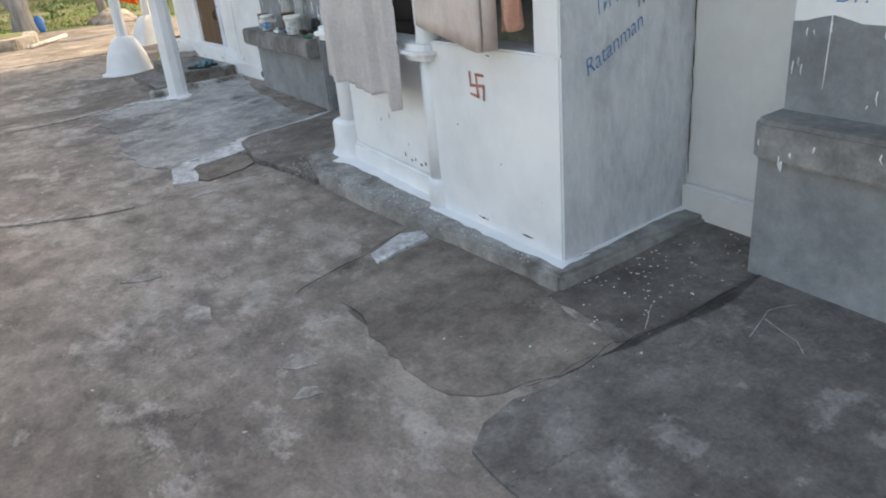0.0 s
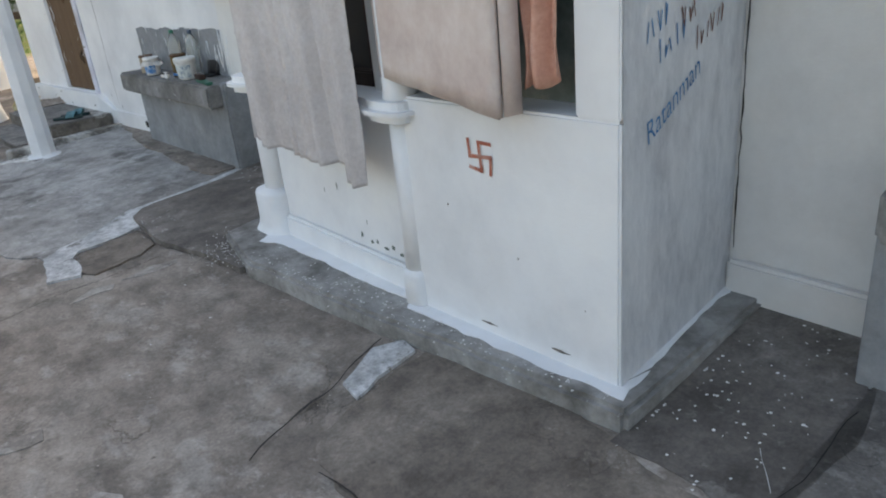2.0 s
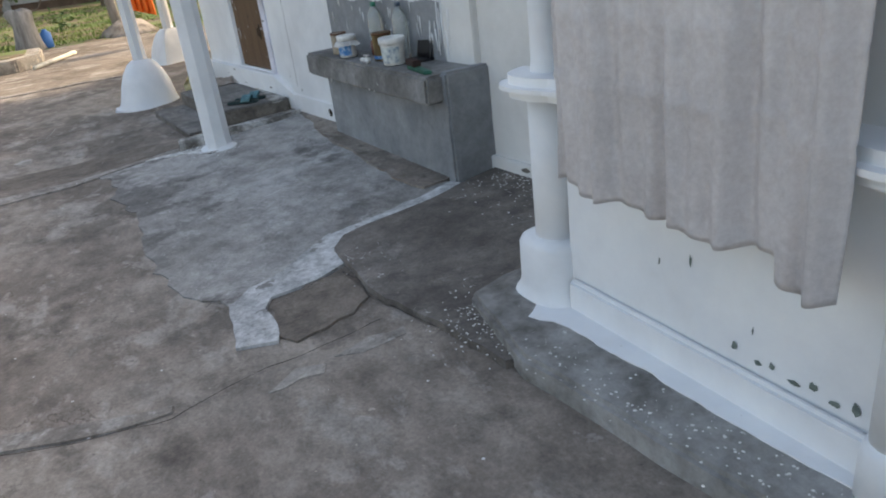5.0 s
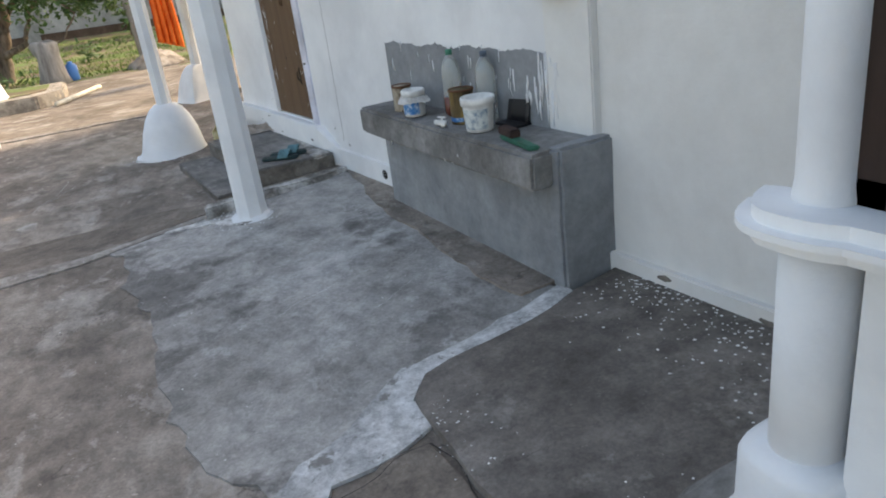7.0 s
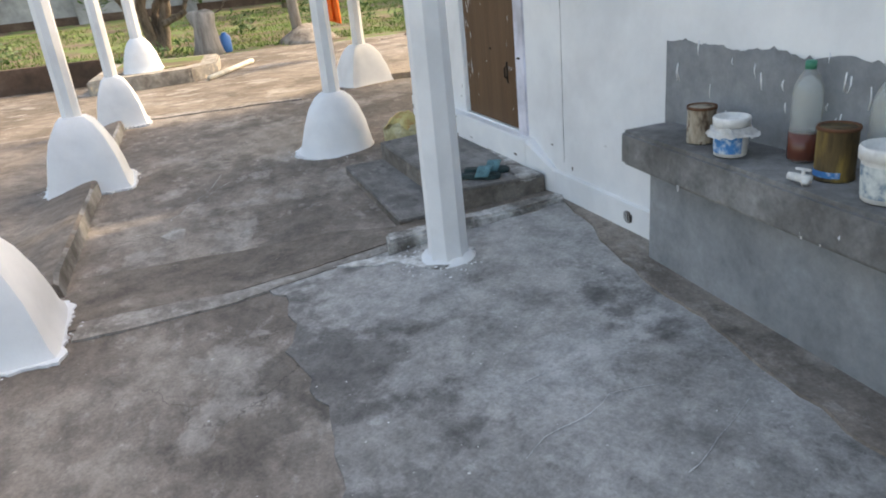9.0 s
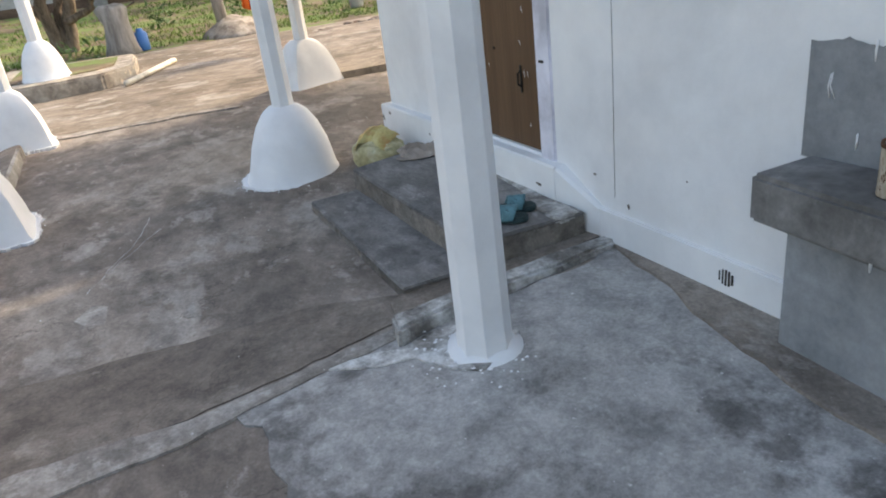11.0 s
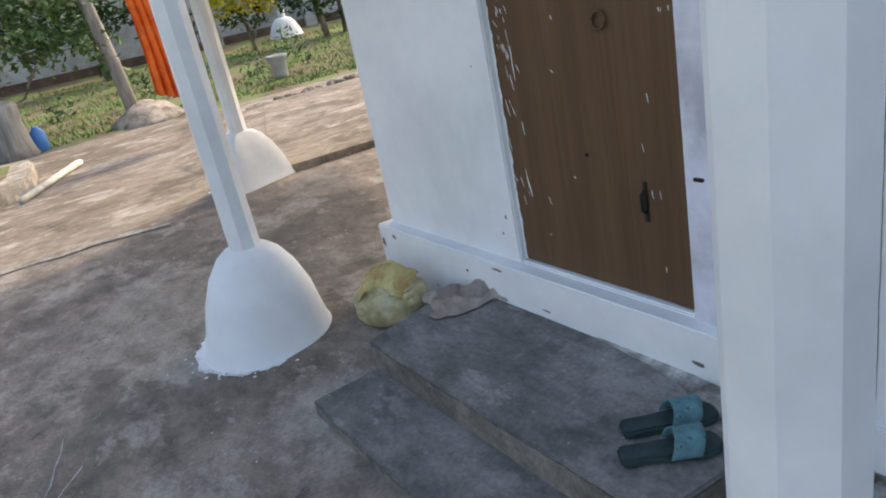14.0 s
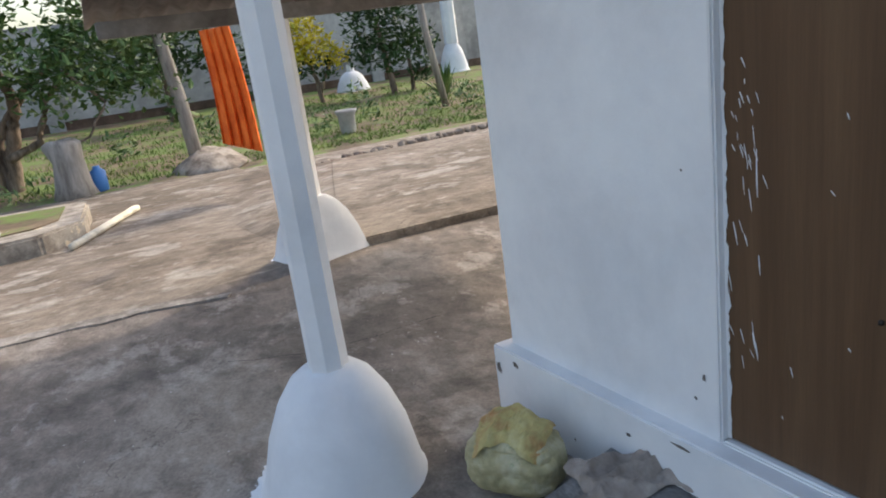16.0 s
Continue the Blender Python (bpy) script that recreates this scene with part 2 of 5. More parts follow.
M_BEDWALL = material("peeling_bed_plaster", (0.36, 0.32, 0.27), (0.22, 0.19, 0.16), (0.46, 0.41, 0.35), 0.9, big=5, fine=22, bump=0.7, grain=0.5, spots=(0.72, 0.60, 0.42), spot_scale=5, spot_at=0.60)
M_STEP = concrete("dark_step_cement", (0.192, 0.182, 0.174), (0.156, 0.147, 0.140), (0.226, 0.216, 0.208), (0.27, 0.26, 0.25), (0.128, 0.123, 0.120), 0.72, big=1.6, worn_at=0.58, stain_at=0.53, streak=(1.3, 0.6, 1), seed=4, flecks=0.5, cracks=0.0)
M_RISER = concrete("brownish_riser_cement", (0.165, 0.145, 0.126), (0.13, 0.114, 0.1), (0.20, 0.178, 0.158), (0.25, 0.226, 0.204), (0.10, 0.088, 0.078), 0.85, big=3, worn_at=0.60, seed=6, flecks=0.5, cracks=0.0)
M_LIP = material("whitewashed_broken_cement", (0.40, 0.385, 0.365), (0.17, 0.155, 0.14), (0.62, 0.615, 0.60), 0.85, big=5, fine=26, bump=0.7, grain=0.5, mottle=0.5)
M_BROWNWALL = material("brown_mud_wall", (0.115, 0.075, 0.055), (0.08, 0.055, 0.04), (0.16, 0.11, 0.08), 0.95, big=2, fine=14, bump=0.6)
# white wall made greyer: the trees' shade is put into its base colour
M_COMPOUND = material("weathered_shaded_compound", (0.38, 0.375, 0.365), (0.25, 0.245, 0.24), (0.47, 0.465, 0.455), 0.9, big=0.7, fine=6, bump=0.4, grain=0.4)
M_FARHOUSE = material("ochre_far_house", (0.50, 0.36, 0.24), rough=0.9, big=1.0, fine=6)
M_ROOF = material("corrugated_roof_sheet", (0.20, 0.18, 0.165), (0.12, 0.105, 0.095), (0.28, 0.26, 0.245), 0.7, big=2, fine=14, bump=0.3)
M_ORANGE = material("orange_cloth", (0.78, 0.145, 0.02), (0.66, 0.10, 0.012), (0.85, 0.19, 0.035), 0.9, big=4, fine=40, bump=0.1, grain=0.15)
M_REDCLOTH = plain("red_cloth", (0.42, 0.035, 0.05), 0.9)
M_PVC = material("cream_plastic_pipe", (0.72, 0.66, 0.54), rough=0.5, big=5, fine=30, bump=0.05, grain=0.15)
M_BAG = material("yellow_plastic_sack", (0.47, 0.415, 0.235), (0.35, 0.305, 0.165), (0.56, 0.52, 0.35), 0.6, big=9, fine=40, bump=0.4, spots=(0.26, 0.30, 0.18), spot_scale=8, spot_at=0.60, spot_soft=0.06)
M_BAGMOUTH = material("orange_stained_sack", (0.53, 0.44, 0.18), (0.48, 0.27, 0.11), (0.62, 0.54, 0.28), 0.6, big=7, fine=40, bump=0.4)
M_RAG = material("grey_brown_rag", (0.335, 0.282, 0.245), (0.25, 0.208, 0.18), (0.41, 0.355, 0.315), 0.95, big=7, fine=50, bump=0.4, grain=0.25)
M_SANDAL = material("dark_teal_rubber", (0.028, 0.05, 0.052), rough=0.7, big=12, fine=40, bump=0.2)
M_STRAP = material("pale_teal_strap", (0.10, 0.22, 0.25), rough=0.7, big=20, fine=60, bump=0.2, spots=(0.02, 0.04, 0.05), spot_scale=55, spot_at=0.58)
M_RUST = material("rusty_tin", (0.36, 0.30, 0.23), (0.11, 0.07, 0.045), (0.50, 0.44, 0.36), 0.6, metal=0.2, big=14, fine=50, bump=0.3, spots=(0.12, 0.065, 0.04), spot_scale=12, spot_at=0.56, stretch=(1, 1, 0.5))
M_GOLDTIN = material("yellow_stained_tin", (0.13, 0.09, 0.04), (0.05, 0.033, 0.02), (0.36, 0.24, 0.06), 0.5, metal=0.2, big=9, fine=40, bump=0.2, stretch=(1, 1, 0.2))
M_RUSTLID = material("rusty_lid", (0.14, 0.065, 0.035), rough=0.7, metal=0.2, big=20, fine=50, bump=0.3)
M_PLASTIC = material("white_plastic", (0.68, 0.67, 0.65), (0.58, 0.57, 0.55), rough=0.45, big=15, fine=40, bump=0.05, grain=0.2)
M_POLY = material("dusty_polythene", (0.62, 0.60, 0.58), rough=0.4, big=12, fine=40, bump=0.3)
M_LABELBLUE = material("blue_label", (0.05, 0.22, 0.50), (0.60, 0.68, 0.75), (0.04, 0.17, 0.42), 0.5, big=24, fine=40, bump=0)
M_LABELPALE = material("pale_label", (0.52, 0.56, 0.56), (0.14, 0.22, 0.32), (0.65, 0.68, 0.66), 0.5, big=26, fine=50, bump=0)
M_PET = plain("clear_bottle_plastic", (0.82, 0.85, 0.83), 0.18, glass=0.75)
M_LIQUID = plain("brown_liquid", (0.13, 0.04, 0.025), 0.25)
M_CAPGREEN = plain("green_cap", (0.03, 0.20, 0.13), 0.5)
M_CAPBLUE = plain("blue_grey_cap", (0.06, 0.09, 0.13), 0.5)
M_BLACK = plain("black_plastic", (0.012, 0.012, 0.015), 0.5)
M_BRISTLE = material("dark_bristles", (0.05, 0.03, 0.026), rough=0.9, big=30, fine=80, bump=0.4)
M_GREEN = material("green_plastic", (0.03, 0.13, 0.09), rough=0.5, big=20, fine=50, bump=0.1)
M_ROCK = material("edging_rock", (0.30, 0.255, 0.21), (0.17, 0.14, 0.115), (0.40, 0.35, 0.30), 0.95, big=5, fine=20, bump=0.6)
M_IRON = plain("dark_iron", (0.05, 0.04, 0.035), 0.6, 0.6)
M_WIRE = plain("clothes_wire", (0.35, 0.35, 0.35), 0.6)
M_BLUEPLASTIC = plain("blue_plastic", (0.04, 0.16, 0.42), 0.5)


# ---- mesh helpers ----
def meshed(name, verts, faces, mat, smooth=False, parent=None, mats=None, pick=None):
    me = bpy.data.meshes.new(name)
    me.from_pydata([tuple(v) for v in verts], [], faces)
    for mm in (mats or [mat]):
        me.materials.append(mm)
    for i, p in enumerate(me.polygons):
        p.use_smooth = smooth
        if pick:
            p.material_index = pick(i, p)
    bm = bmesh.new()
    bm.from_mesh(me)
    bmesh.ops.recalc_face_normals(bm, faces=bm.faces)
    bm.to_mesh(me)
    bm.free()
    ob = new(name, me)
    if parent:
        ob.parent = parent
    return ob


def group_at(name, x=0, y=0, z=0, rz=0):
    e = new(name)
    e.matrix_world = pose(x, y, z, 0, 0, rz)
    return e


def prism(name, poly, z0, z1, mat, parent=None, bevel=0.0, tilt=None, rough_edge=0.0, segs=2):
    """A solid with the outline poly from z0 to z1, its edges rounded. tilt: adds a height that depends on x."""
    bm = bmesh.new()
    lo = [bm.verts.new((x, y, z0)) for x, y in poly]
    hi = [bm.verts.new((x, y, z1)) for x, y in poly]
    n = len(poly)
    bm.faces.new(lo[::-1])
    bm.faces.new(hi)
    for i in range(n):
        bm.faces.new((lo[i], lo[(i + 1) % n], hi[(i + 1) % n], hi[i]))
    bmesh.ops.recalc_face_normals(bm, faces=bm.faces)
    if rough_edge:
        bmesh.ops.subdivide_edges(bm, edges=[e for e in bm.edges if e.calc_length() > 0.12], cuts=6, use_grid_fill=True)
        for v in bm.verts:
            v.co += noise.noise_vector(v.co * 7) * rough_edge
    if bevel:
        bmesh.ops.bevel(bm, geom=[e for e in bm.edges if len(e.link_faces) == 2 and e.calc_face_angle() > 0.6], offset=bevel, segments=segs, affect='EDGES', clamp_overlap=True)
    if tilt:
        for v in bm.verts:
            v.co.z += tilt(v.co.x)
    me = bpy.data.meshes.new(name)
    bm.to_mesh(me)
    bm.free()
    me.materials.append(mat)
    ob = new(name, me)
    if parent:
        ob.parent = parent
    return ob


def rect(x0, x1, y0, y1):
    return [(x0, y0), (x1, y0), (x1, y1), (x0, y1)]


def rounded(poly, times=2):
    """The outline with its corners cut back twice, so that it runs round."""
    for _ in range(times):
        out = []
        for a, b in zip(poly, poly[1:] + poly[:1]):
            out += [(a[0] * 0.78 + b[0] * 0.22, a[1] * 0.78 + b[1] * 0.22), (a[0] * 0.22 + b[0] * 0.78, a[1] * 0.22 + b[1] * 0.78)]
        poly = out
    return poly


def block(name, x0, x1, y0, y1, z0, z1, mat, parent=None, bevel=0.006, rough_edge=0.0):
    return prism(name, rect(x0, x1, y0, y1), z0, z1, mat, parent, bevel, None, rough_edge)


def lathe(name, profile, mat, n=24, at=(0, 0, 0), parent=None, wobble=0.0, power=2.0, spin=0.0, twist=None):
    """Turns a profile of (radius, height) about the upright axis. power: 2 round, higher squarer."""
    verts, faces = [], []
    for r, h in profile:
        for k in range(n):
            a = 2 * math.pi * k / n + spin
            c, s = math.cos(a - spin), math.sin(a - spin)
            q = (abs(c) ** power + abs(s) ** power) ** (-1 / power)
            rr = r * q
            v = Vector((rr * math.cos(a), rr * math.sin(a), h))
            if wobble:
                v += noise.noise_vector(Vector((v.x * 5 + at[0] * 3, v.y * 5 + at[1], v.z * 5))) * wobble
            verts.append(v + Vector(at))
    for j in range(len(profile) - 1):
        for k in range(n):
            faces.append((j * n + k, j * n + (k + 1) % n, (j + 1) * n + (k + 1) % n, (j + 1) * n + k))
    faces.append(tuple(range(n))[::-1])
    faces.append(tuple((len(profile) - 1) * n + k for k in range(n)))
    return meshed(name, verts, faces, mat, True, parent)


def tube(name, pts, radii, mat, n=8, parent=None, smooth=True):
    """A round bar along pts with a radius at each."""
    pts = [Vector(p) for p in pts]
    verts, faces = [], []
    for i, p in enumerate(pts):
        d = (pts[min(i + 1, len(pts) - 1)] - pts[max(i - 1, 0)]).normalized()
        u = d.cross(Vector((0.31, 0.2, 0.93)) if abs(d.z) < 0.9 else Vector((1, 0, 0))).normalized()
        w = d.cross(u)
        for k in range(n):
            a = 2 * math.pi * k / n
            verts.append(p + (u * math.cos(a) + w * math.sin(a)) * radii[i])
    for i in range(len(pts) - 1):
        for k in range(n):
            faces.append((i * n + k, i * n + (k + 1) % n, (i + 1) * n + (k + 1) % n, (i + 1) * n + k))
    faces += [tuple(range(n))[::-1], tuple((len(pts) - 1) * n + k for k in range(n))]
    return meshed(name, verts, faces, mat, smooth, parent)


def sheet(name, fn, nu, nv, mat, parent=None, thick=0.0, smooth=True):
    """A cloth or slab surface from fn(u, v), u and v from 0 to 1."""
    verts = [fn(i / nu, j / nv) for j in range(nv + 1) for i in range(nu + 1)]
    faces = [(j * (nu + 1) + i, j * (nu + 1) + i + 1, (j + 1) * (nu + 1) + i + 1, (j + 1) * (nu + 1) + i) for j in range(nv) for i in range(nu)]
    ob = meshed(name, verts, faces, mat, smooth, parent)
    if thick:
        s = ob.modifiers.new("thickness", 'SOLIDIFY')
        s.thickness, s.offset = thick, 0
    return ob


def setting(ob, label):
    return tagged(ob, label, ob.name.split(".")[0].replace("_", " ").rstrip(" 0123456789"), "", "structure")


# ---- ground ----
def slope(x):
    """The veranda floor falls gently away from the house."""
    return max(-0.05, min(0.055, 0.055 * (x - 1.35)))


def ground_height(x, y):
    z = slope(x)
    if y > 12.5:
        z *= max(0.0, 1 - (y - 12.5) / 1.5)
    if y > 19:
        z += min(0.5, (y - 19) * 0.035)
    return z


def ragged(poly, amount=0.03, step=0.045, seed=0):
    """The outline with an uneven run between its corners."""
    out = []
    for i, a in enumerate(poly):
        b = poly[(i + 1) % len(poly)]
        n = max(1, int(math.dist(a, b) / step))
        for k in range(n):
            x, y = a[0] + (b[0] - a[0]) * k / n, a[1] + (b[1] - a[1]) * k / n
            o = noise.noise_vector(Vector((x * 4 + seed, y * 4, seed))) + 0.6 * noise.noise_vector(Vector((x * 13, y * 13 + seed, 1)))
            out.append((x + o.x * amount, y + o.y * amount))
    return out


def overlay(name, poly, lift, mat, amount=0.03, seed=0, label="", parent=None):
    """A thin layer of screed on the floor, with a ragged outline, following the floor's fall."""
    bm = bmesh.new()
    vs = [bm.verts.new((x, y, 0)) for x, y in ragged(poly, amount, 0.06, seed)]
    f = bm.faces.new(vs)
    bmesh.ops.triangulate(bm, faces=[f])
    x0, x1 = min(v.co.x for v in vs), max(v.co.x for v in vs)
    for cut in [x0 + 0.001 + (x1 - x0) * i / 10 for i in range(1, 10)] + [0.441, 2.351]:
        if x0 < cut < x1:
            bmesh.ops.bisect_plane(bm, geom=bm.verts[:] + bm.edges[:] + bm.faces[:], plane_co=(cut, 0, 0), plane_no=(1, 0, 0))
    for v in bm.verts:
        v.co.z = ground_height(v.co.x, v.co.y) + lift
    ext = bmesh.ops.extrude_face_region(bm, geom=bm.faces[:])
    for v in [g for g in ext["geom"] if isinstance(g, bmesh.types.BMVert)]:
        v.co.z -= lift + 0.02
    bmesh.ops.recalc_face_normals(bm, faces=bm.faces)
    me = bpy.data.meshes.new(name)
    bm.to_mesh(me)
    bm.free()
    me.materials.append(mat)
    ob = new(name, me)
    if parent:
        ob.parent = parent
    return setting(ob, label)


def ground_sheet():
    xs = [-400, -120, -40, -15, -8, -5] + [-3 + 0.25 * i for i in range(33)] + [6, 8, 10, 14, 20, 40, 120, 400]
    ys = [-400, -100, -30, -12, -6] + [-3 + 0.4 * i for i in range(72)] + [27, 29, 32, 36, 45, 70, 150, 400]
    verts = [(x, y, ground_height(x, y) + 0.006 * noise.noise((x * 2, y * 2, 0))) for y in ys for x in xs]
    w = len(xs)
    faces = [(j * w + i, j * w + i + 1, (j + 1) * w + i + 1, (j + 1) * w + i) for j in range(len(ys) - 1) for i in range(w - 1)]

    def pick(i, p):
        x, y = p.center.x, p.center.y
        if y > 18.9 - 0.06 * (x - 1) or y < -6 or x < -9 or x > 12:
            return 2
        return 1 if y > 12.95 else 0

    return setting(meshed("ground", verts, faces, None, True, None, [M_FLOOR, M_SAND, M_EARTH], pick), "worn grey concrete yard running into sandy court and garden earth")


ground_sheet()
overlay("near_slab", [(2.2, 1.60), (2.08, 1.57), (1.92, 1.54), (1.71, 1.565), (1.52, 1.575), (1.38, 1.60), (1.25, 1.585), (1.07, 1.61), (0.93, 1.57), (0.85, 1.50), (0.84, 1.40), (0.86, 1.20), (0.92, 0.4), (0.95, -2.0), (2.2, -2.0)], 0.009, M_NEARSLAB, 0.022, 3, "dark grey concrete slab with a broken edge by the bench")
overlay("corner_floor", [(1.50, 1.62), (1.60, 1.585), (1.92, 1.56), (2.2, 1.60), (2.44, 1.62), (2.44, 2.06), (2.0, 2.05), (1.54, 2.0)], 0.005, M_DARKSLAB, 0.04, 14, "damp dark concrete in the corner by the porch")
overlay("smooth_patch", [(0.98, 2.66), (1.17, 2.74), (1.34, 2.77), (1.52, 2.76), (1.56, 2.0), (1.51, 1.82), (1.50, 1.64), (1.26, 1.61), (1.07, 1.65), (0.94, 1.76), (0.90, 2.04), (0.92, 2.26), (0.95, 2.52)], 0.004, M_BROWNFLOOR, 0.045, 15, "smooth brown cement repair beside the porch plinth")
overlay("screed_patch", [(0.58, 7.88), (0.66, 7.42), (0.60, 7.2), (0.67, 6.8), (0.66, 6.5), (0.63, 6.1), (0.60, 5.75), (0.66, 5.4), (0.80, 5.08), (1.20, 5.26), (1.36, 5.40), (1.62, 5.46), (2.15, 5.52), (2.2, 7.3), (2.28, 7.95), (1.4, 7.92)], 0.008, M_SCREED, 0.06, 2, "pale scuffed cement screed patch on the yard floor")
overlay("lime_edge", [(2.14, 5.44), (1.83, 5.38), (1.51, 5.37), (1.40, 5.33), (1.31, 5.23), (1.31, 5.08), (1.14, 5.05), (0.95, 5.06), (0.90, 4.97), (0.90, 4.80), (0.86, 4.68), (0.72, 4.76), (0.78, 4.95), (0.80, 5.10), (0.90, 5.19), (1.06, 5.22), (1.20, 5.34), (1.36, 5.44), (1.55, 5.44), (2.14, 5.54)], 0.014, M_LIME, 0.03, 5, "splashed pale lime edge of the screed")
overlay("dark_slab", [(1.30, 5.04), (1.32, 5.22), (1.41, 5.31), (1.52, 5.35), (1.84, 5.36), (2.45, 5.48), (2.45, 4.0), (1.50, 3.96), (1.38, 3.98), (1.35, 4.34), (1.29, 4.64), (1.29, 4.93)], 0.034, M_DARKSLAB, 0.018, 8, "dark damp concrete slab beside the porch")
overlay("dark_slab", [(1.28, 5.04), (1.27, 4.75), (1.17, 4.66), (0.92, 4.64), (0.88, 4.72), (0.93, 4.97), (1.12, 5.03)], 0.010, M_BROWNFLOOR, 0.025, 18, "broken brown piece of the dark slab")
overlay("brown_strip", [(-0.35, 7.86), (0.55, 7.93), (1.20, 8.02), (2.2, 8.06), (2.2, 8.18), (1.34, 8.20), (1.0, 8.36), (0.3, 8.46), (-0.36, 8.5)], 0.006, M_BROWNFLOOR, 0.02, 4, "brown concrete strip across the yard")
overlay("raised_strip", [(1.22, 8.02), (2.2, 8.06), (2.24, 8.17), (1.36, 8.19), (1.24, 8.14)], 0.028, M_BROWNFLOOR, 0.012, 27, "brown cement fill between the lip and the steps")
overlay("joint_strip", [(-0.25, 7.74), (0.3, 7.76), (0.62, 7.82), (1.25, 7.92), (1.25, 7.99), (0.6, 7.90), (-0.25, 7.92)], 0.012, M_PALE, 0.02, 6, "pale cement joint across the yard")
overlay("joint_strip", [(-0.2, 13.02), (0.5, 12.96), (1.05, 12.84), (1.4, 12.66), (1.44, 12.72), (1.05, 12.95), (0.5, 13.08), (-0.2, 13.18)], 0.012, M_PALE, 0.03, 9, "sandy cement joint across the yard")
overlay("joint_strip", [(-0.3, 4.80), (0.02, 4.66), (0.22, 4.58), (0.45, 4.53), (0.46, 4.57), (0.24, 4.65), (0.04, 4.75), (-0.3, 4.90)], 0.010, M_PALE, 0.02, 19, "pale cement joint across the yard")
overlay("lime_splash", [(0.92, 7.88), (1.15, 7.84), (1.30, 7.86), (1.50, 7.80), (1.56, 7.68), (1.50, 7.56), (1.34, 7.53), (1.25, 7.62), (1.18, 7.76), (1.0, 7.80)], 0.015, M_LIP, 0.05, 23, "white paint splashed on the floor about the post foot")
overlay("brown_court", [(-0.55, 8.0), (-0.62, 12.9), (-3.5, 12.9), (-3.5, 7.6), (-0.9, 7.6)], 0.005, M_BROWNFLOOR, 0.03, 25, "brown concrete court beyond the kerb")
overlay("foot_strip", [(1.97, 5.58), (1.96, 5.95), (1.99, 6.4), (2.01, 7.0), (2.09, 7.5), (2.17, 8.0), (2.32, 8.02), (2.32, 7.2), (2.20, 7.0), (2.20, 5.56)], 0.020, M_FLOOR, 0.03, 21, "smooth brown cement fillet along the wall foot")
overlay("cement_patch", [(1.20, 2.85), (1.39, 2.93), (1.49, 2.89), (1.47, 2.80), (1.31, 2.78), (1.19, 2.75)], 0.013, M_LIME, 0.02, 12, "small pale cement patch by the porch plinth")
for k, (x, y, w, h) in enumerate(((0.43, 2.88, 0.07, 0.12), (0.63, 2.28, 0.05, 0.06), (0.61, 2.07, 0.05, 0.04), (0.30, 3.45, 0.10, 0.06), (0.86, 4.42, 0.10, 0.05), (1.12, 4.45, 0.12, 0.05), (0.14, 8.95, 0.06, 0.10), (0.52, 8.72, 0.05, 0.08))):
    overlay("cement_patch", [(x - w, y), (x - w * 0.4, y - h * 0.7), (x + w * 0.8, y - h), (x + w, y + h * 0.3), (x, y + h)], 0.004, M_PALE, 0.045, 30 + k, "small pale worn spot in the concrete")


def crack(pts, width, seed, mat=None, label="thin dark crack in the concrete", name="floor_crack"):
    """A narrow winding groove line on the floor, filled with dirt."""
    left, right = [], []
    for i in range(len(pts) - 1):
        a, b = Vector(pts[i]), Vector(pts[i + 1])
        n = max(2, int((b - a).length / 0.05))
        side = Vector((-(b - a).y, (b - a).x)).normalized()
        for k in range(n):
            p = a.lerp(b, k / n)
            o = noise.noise_vector(Vector((p.x * 6, p.y * 6, seed)))
            w = 0.4 * width * (0.4 + abs(noise.noise((p.x * 9, p.y * 9, seed))) * 1.6)
            p = p + Vector((o.x, o.y)) * 0.03
            z = ground_height(p.x, p.y) + 0.0108
            left.append((p.x + side.x * w, p.y + side.y * w, z))
            right.append((p.x - side.x * w, p.y - side.y * w, z))
    n = len(left)
    faces = [(i, i + 1, n + i + 1, n + i) for i in range(n - 1)]
    return setting(meshed(name, left + right, faces, mat or M_CRACK), label)


crack([(0.80, 2.76), (1.02, 2.82), (1.22, 2.88), (1.42, 2.97), (1.50, 2.98)], 0.011, 1)
crack([(-0.2, 4.72), (0.22, 4.56), (0.45, 4.50), (0.8, 4.54), (1.28, 4.53)], 0.006, 2)
crack([(2.02, 1.585), (1.71, 1.58), (1.52, 1.595), (1.38, 1.615), (1.25, 1.60), (1.07, 1.63)], 0.006, 3)
crack([(0.91, 2.54), (0.94, 2.40), (0.93, 2.27)], 0.008, 4)
crack([(-0.1, 13.0), (0.6, 12.93), (1.06, 12.82), (1.4, 12.64), (1.7, 12.5)], 0.005, 6)
crack([(0.95, 4.98), (1.14, 5.03), (1.28, 5.02), (1.28, 4.78), (1.30, 4.55), (1.35, 4.3)], 0.006, 7)
crack([(1.2, 11.6), (1.6, 11.3), (2.3, 11.2)], 0.006, 8)

for k, pts in enumerate(([(1.80, 1.36), (1.98, 1.42), (2.12, 1.36)], [(1.93, 1.40), (1.90, 1.24), (1.80, 1.16)], [(1.62, 1.62), (1.80, 1.74)], [(1.15, 6.2), (1.5, 6.35), (1.7, 6.30)], [(1.25, 6.5), (1.6, 6.62)], [(1.5, 5.95), (1.9, 6.15)], [(0.2, 9.4), (0.5, 9.9)], [(0.1, 9.2), (0.35, 9.75), (0.45, 10.2)])):
    crack(pts, 0.005, 20 + k, M_LIME, "pale scratch scraped into the concrete", "floor_scratch")


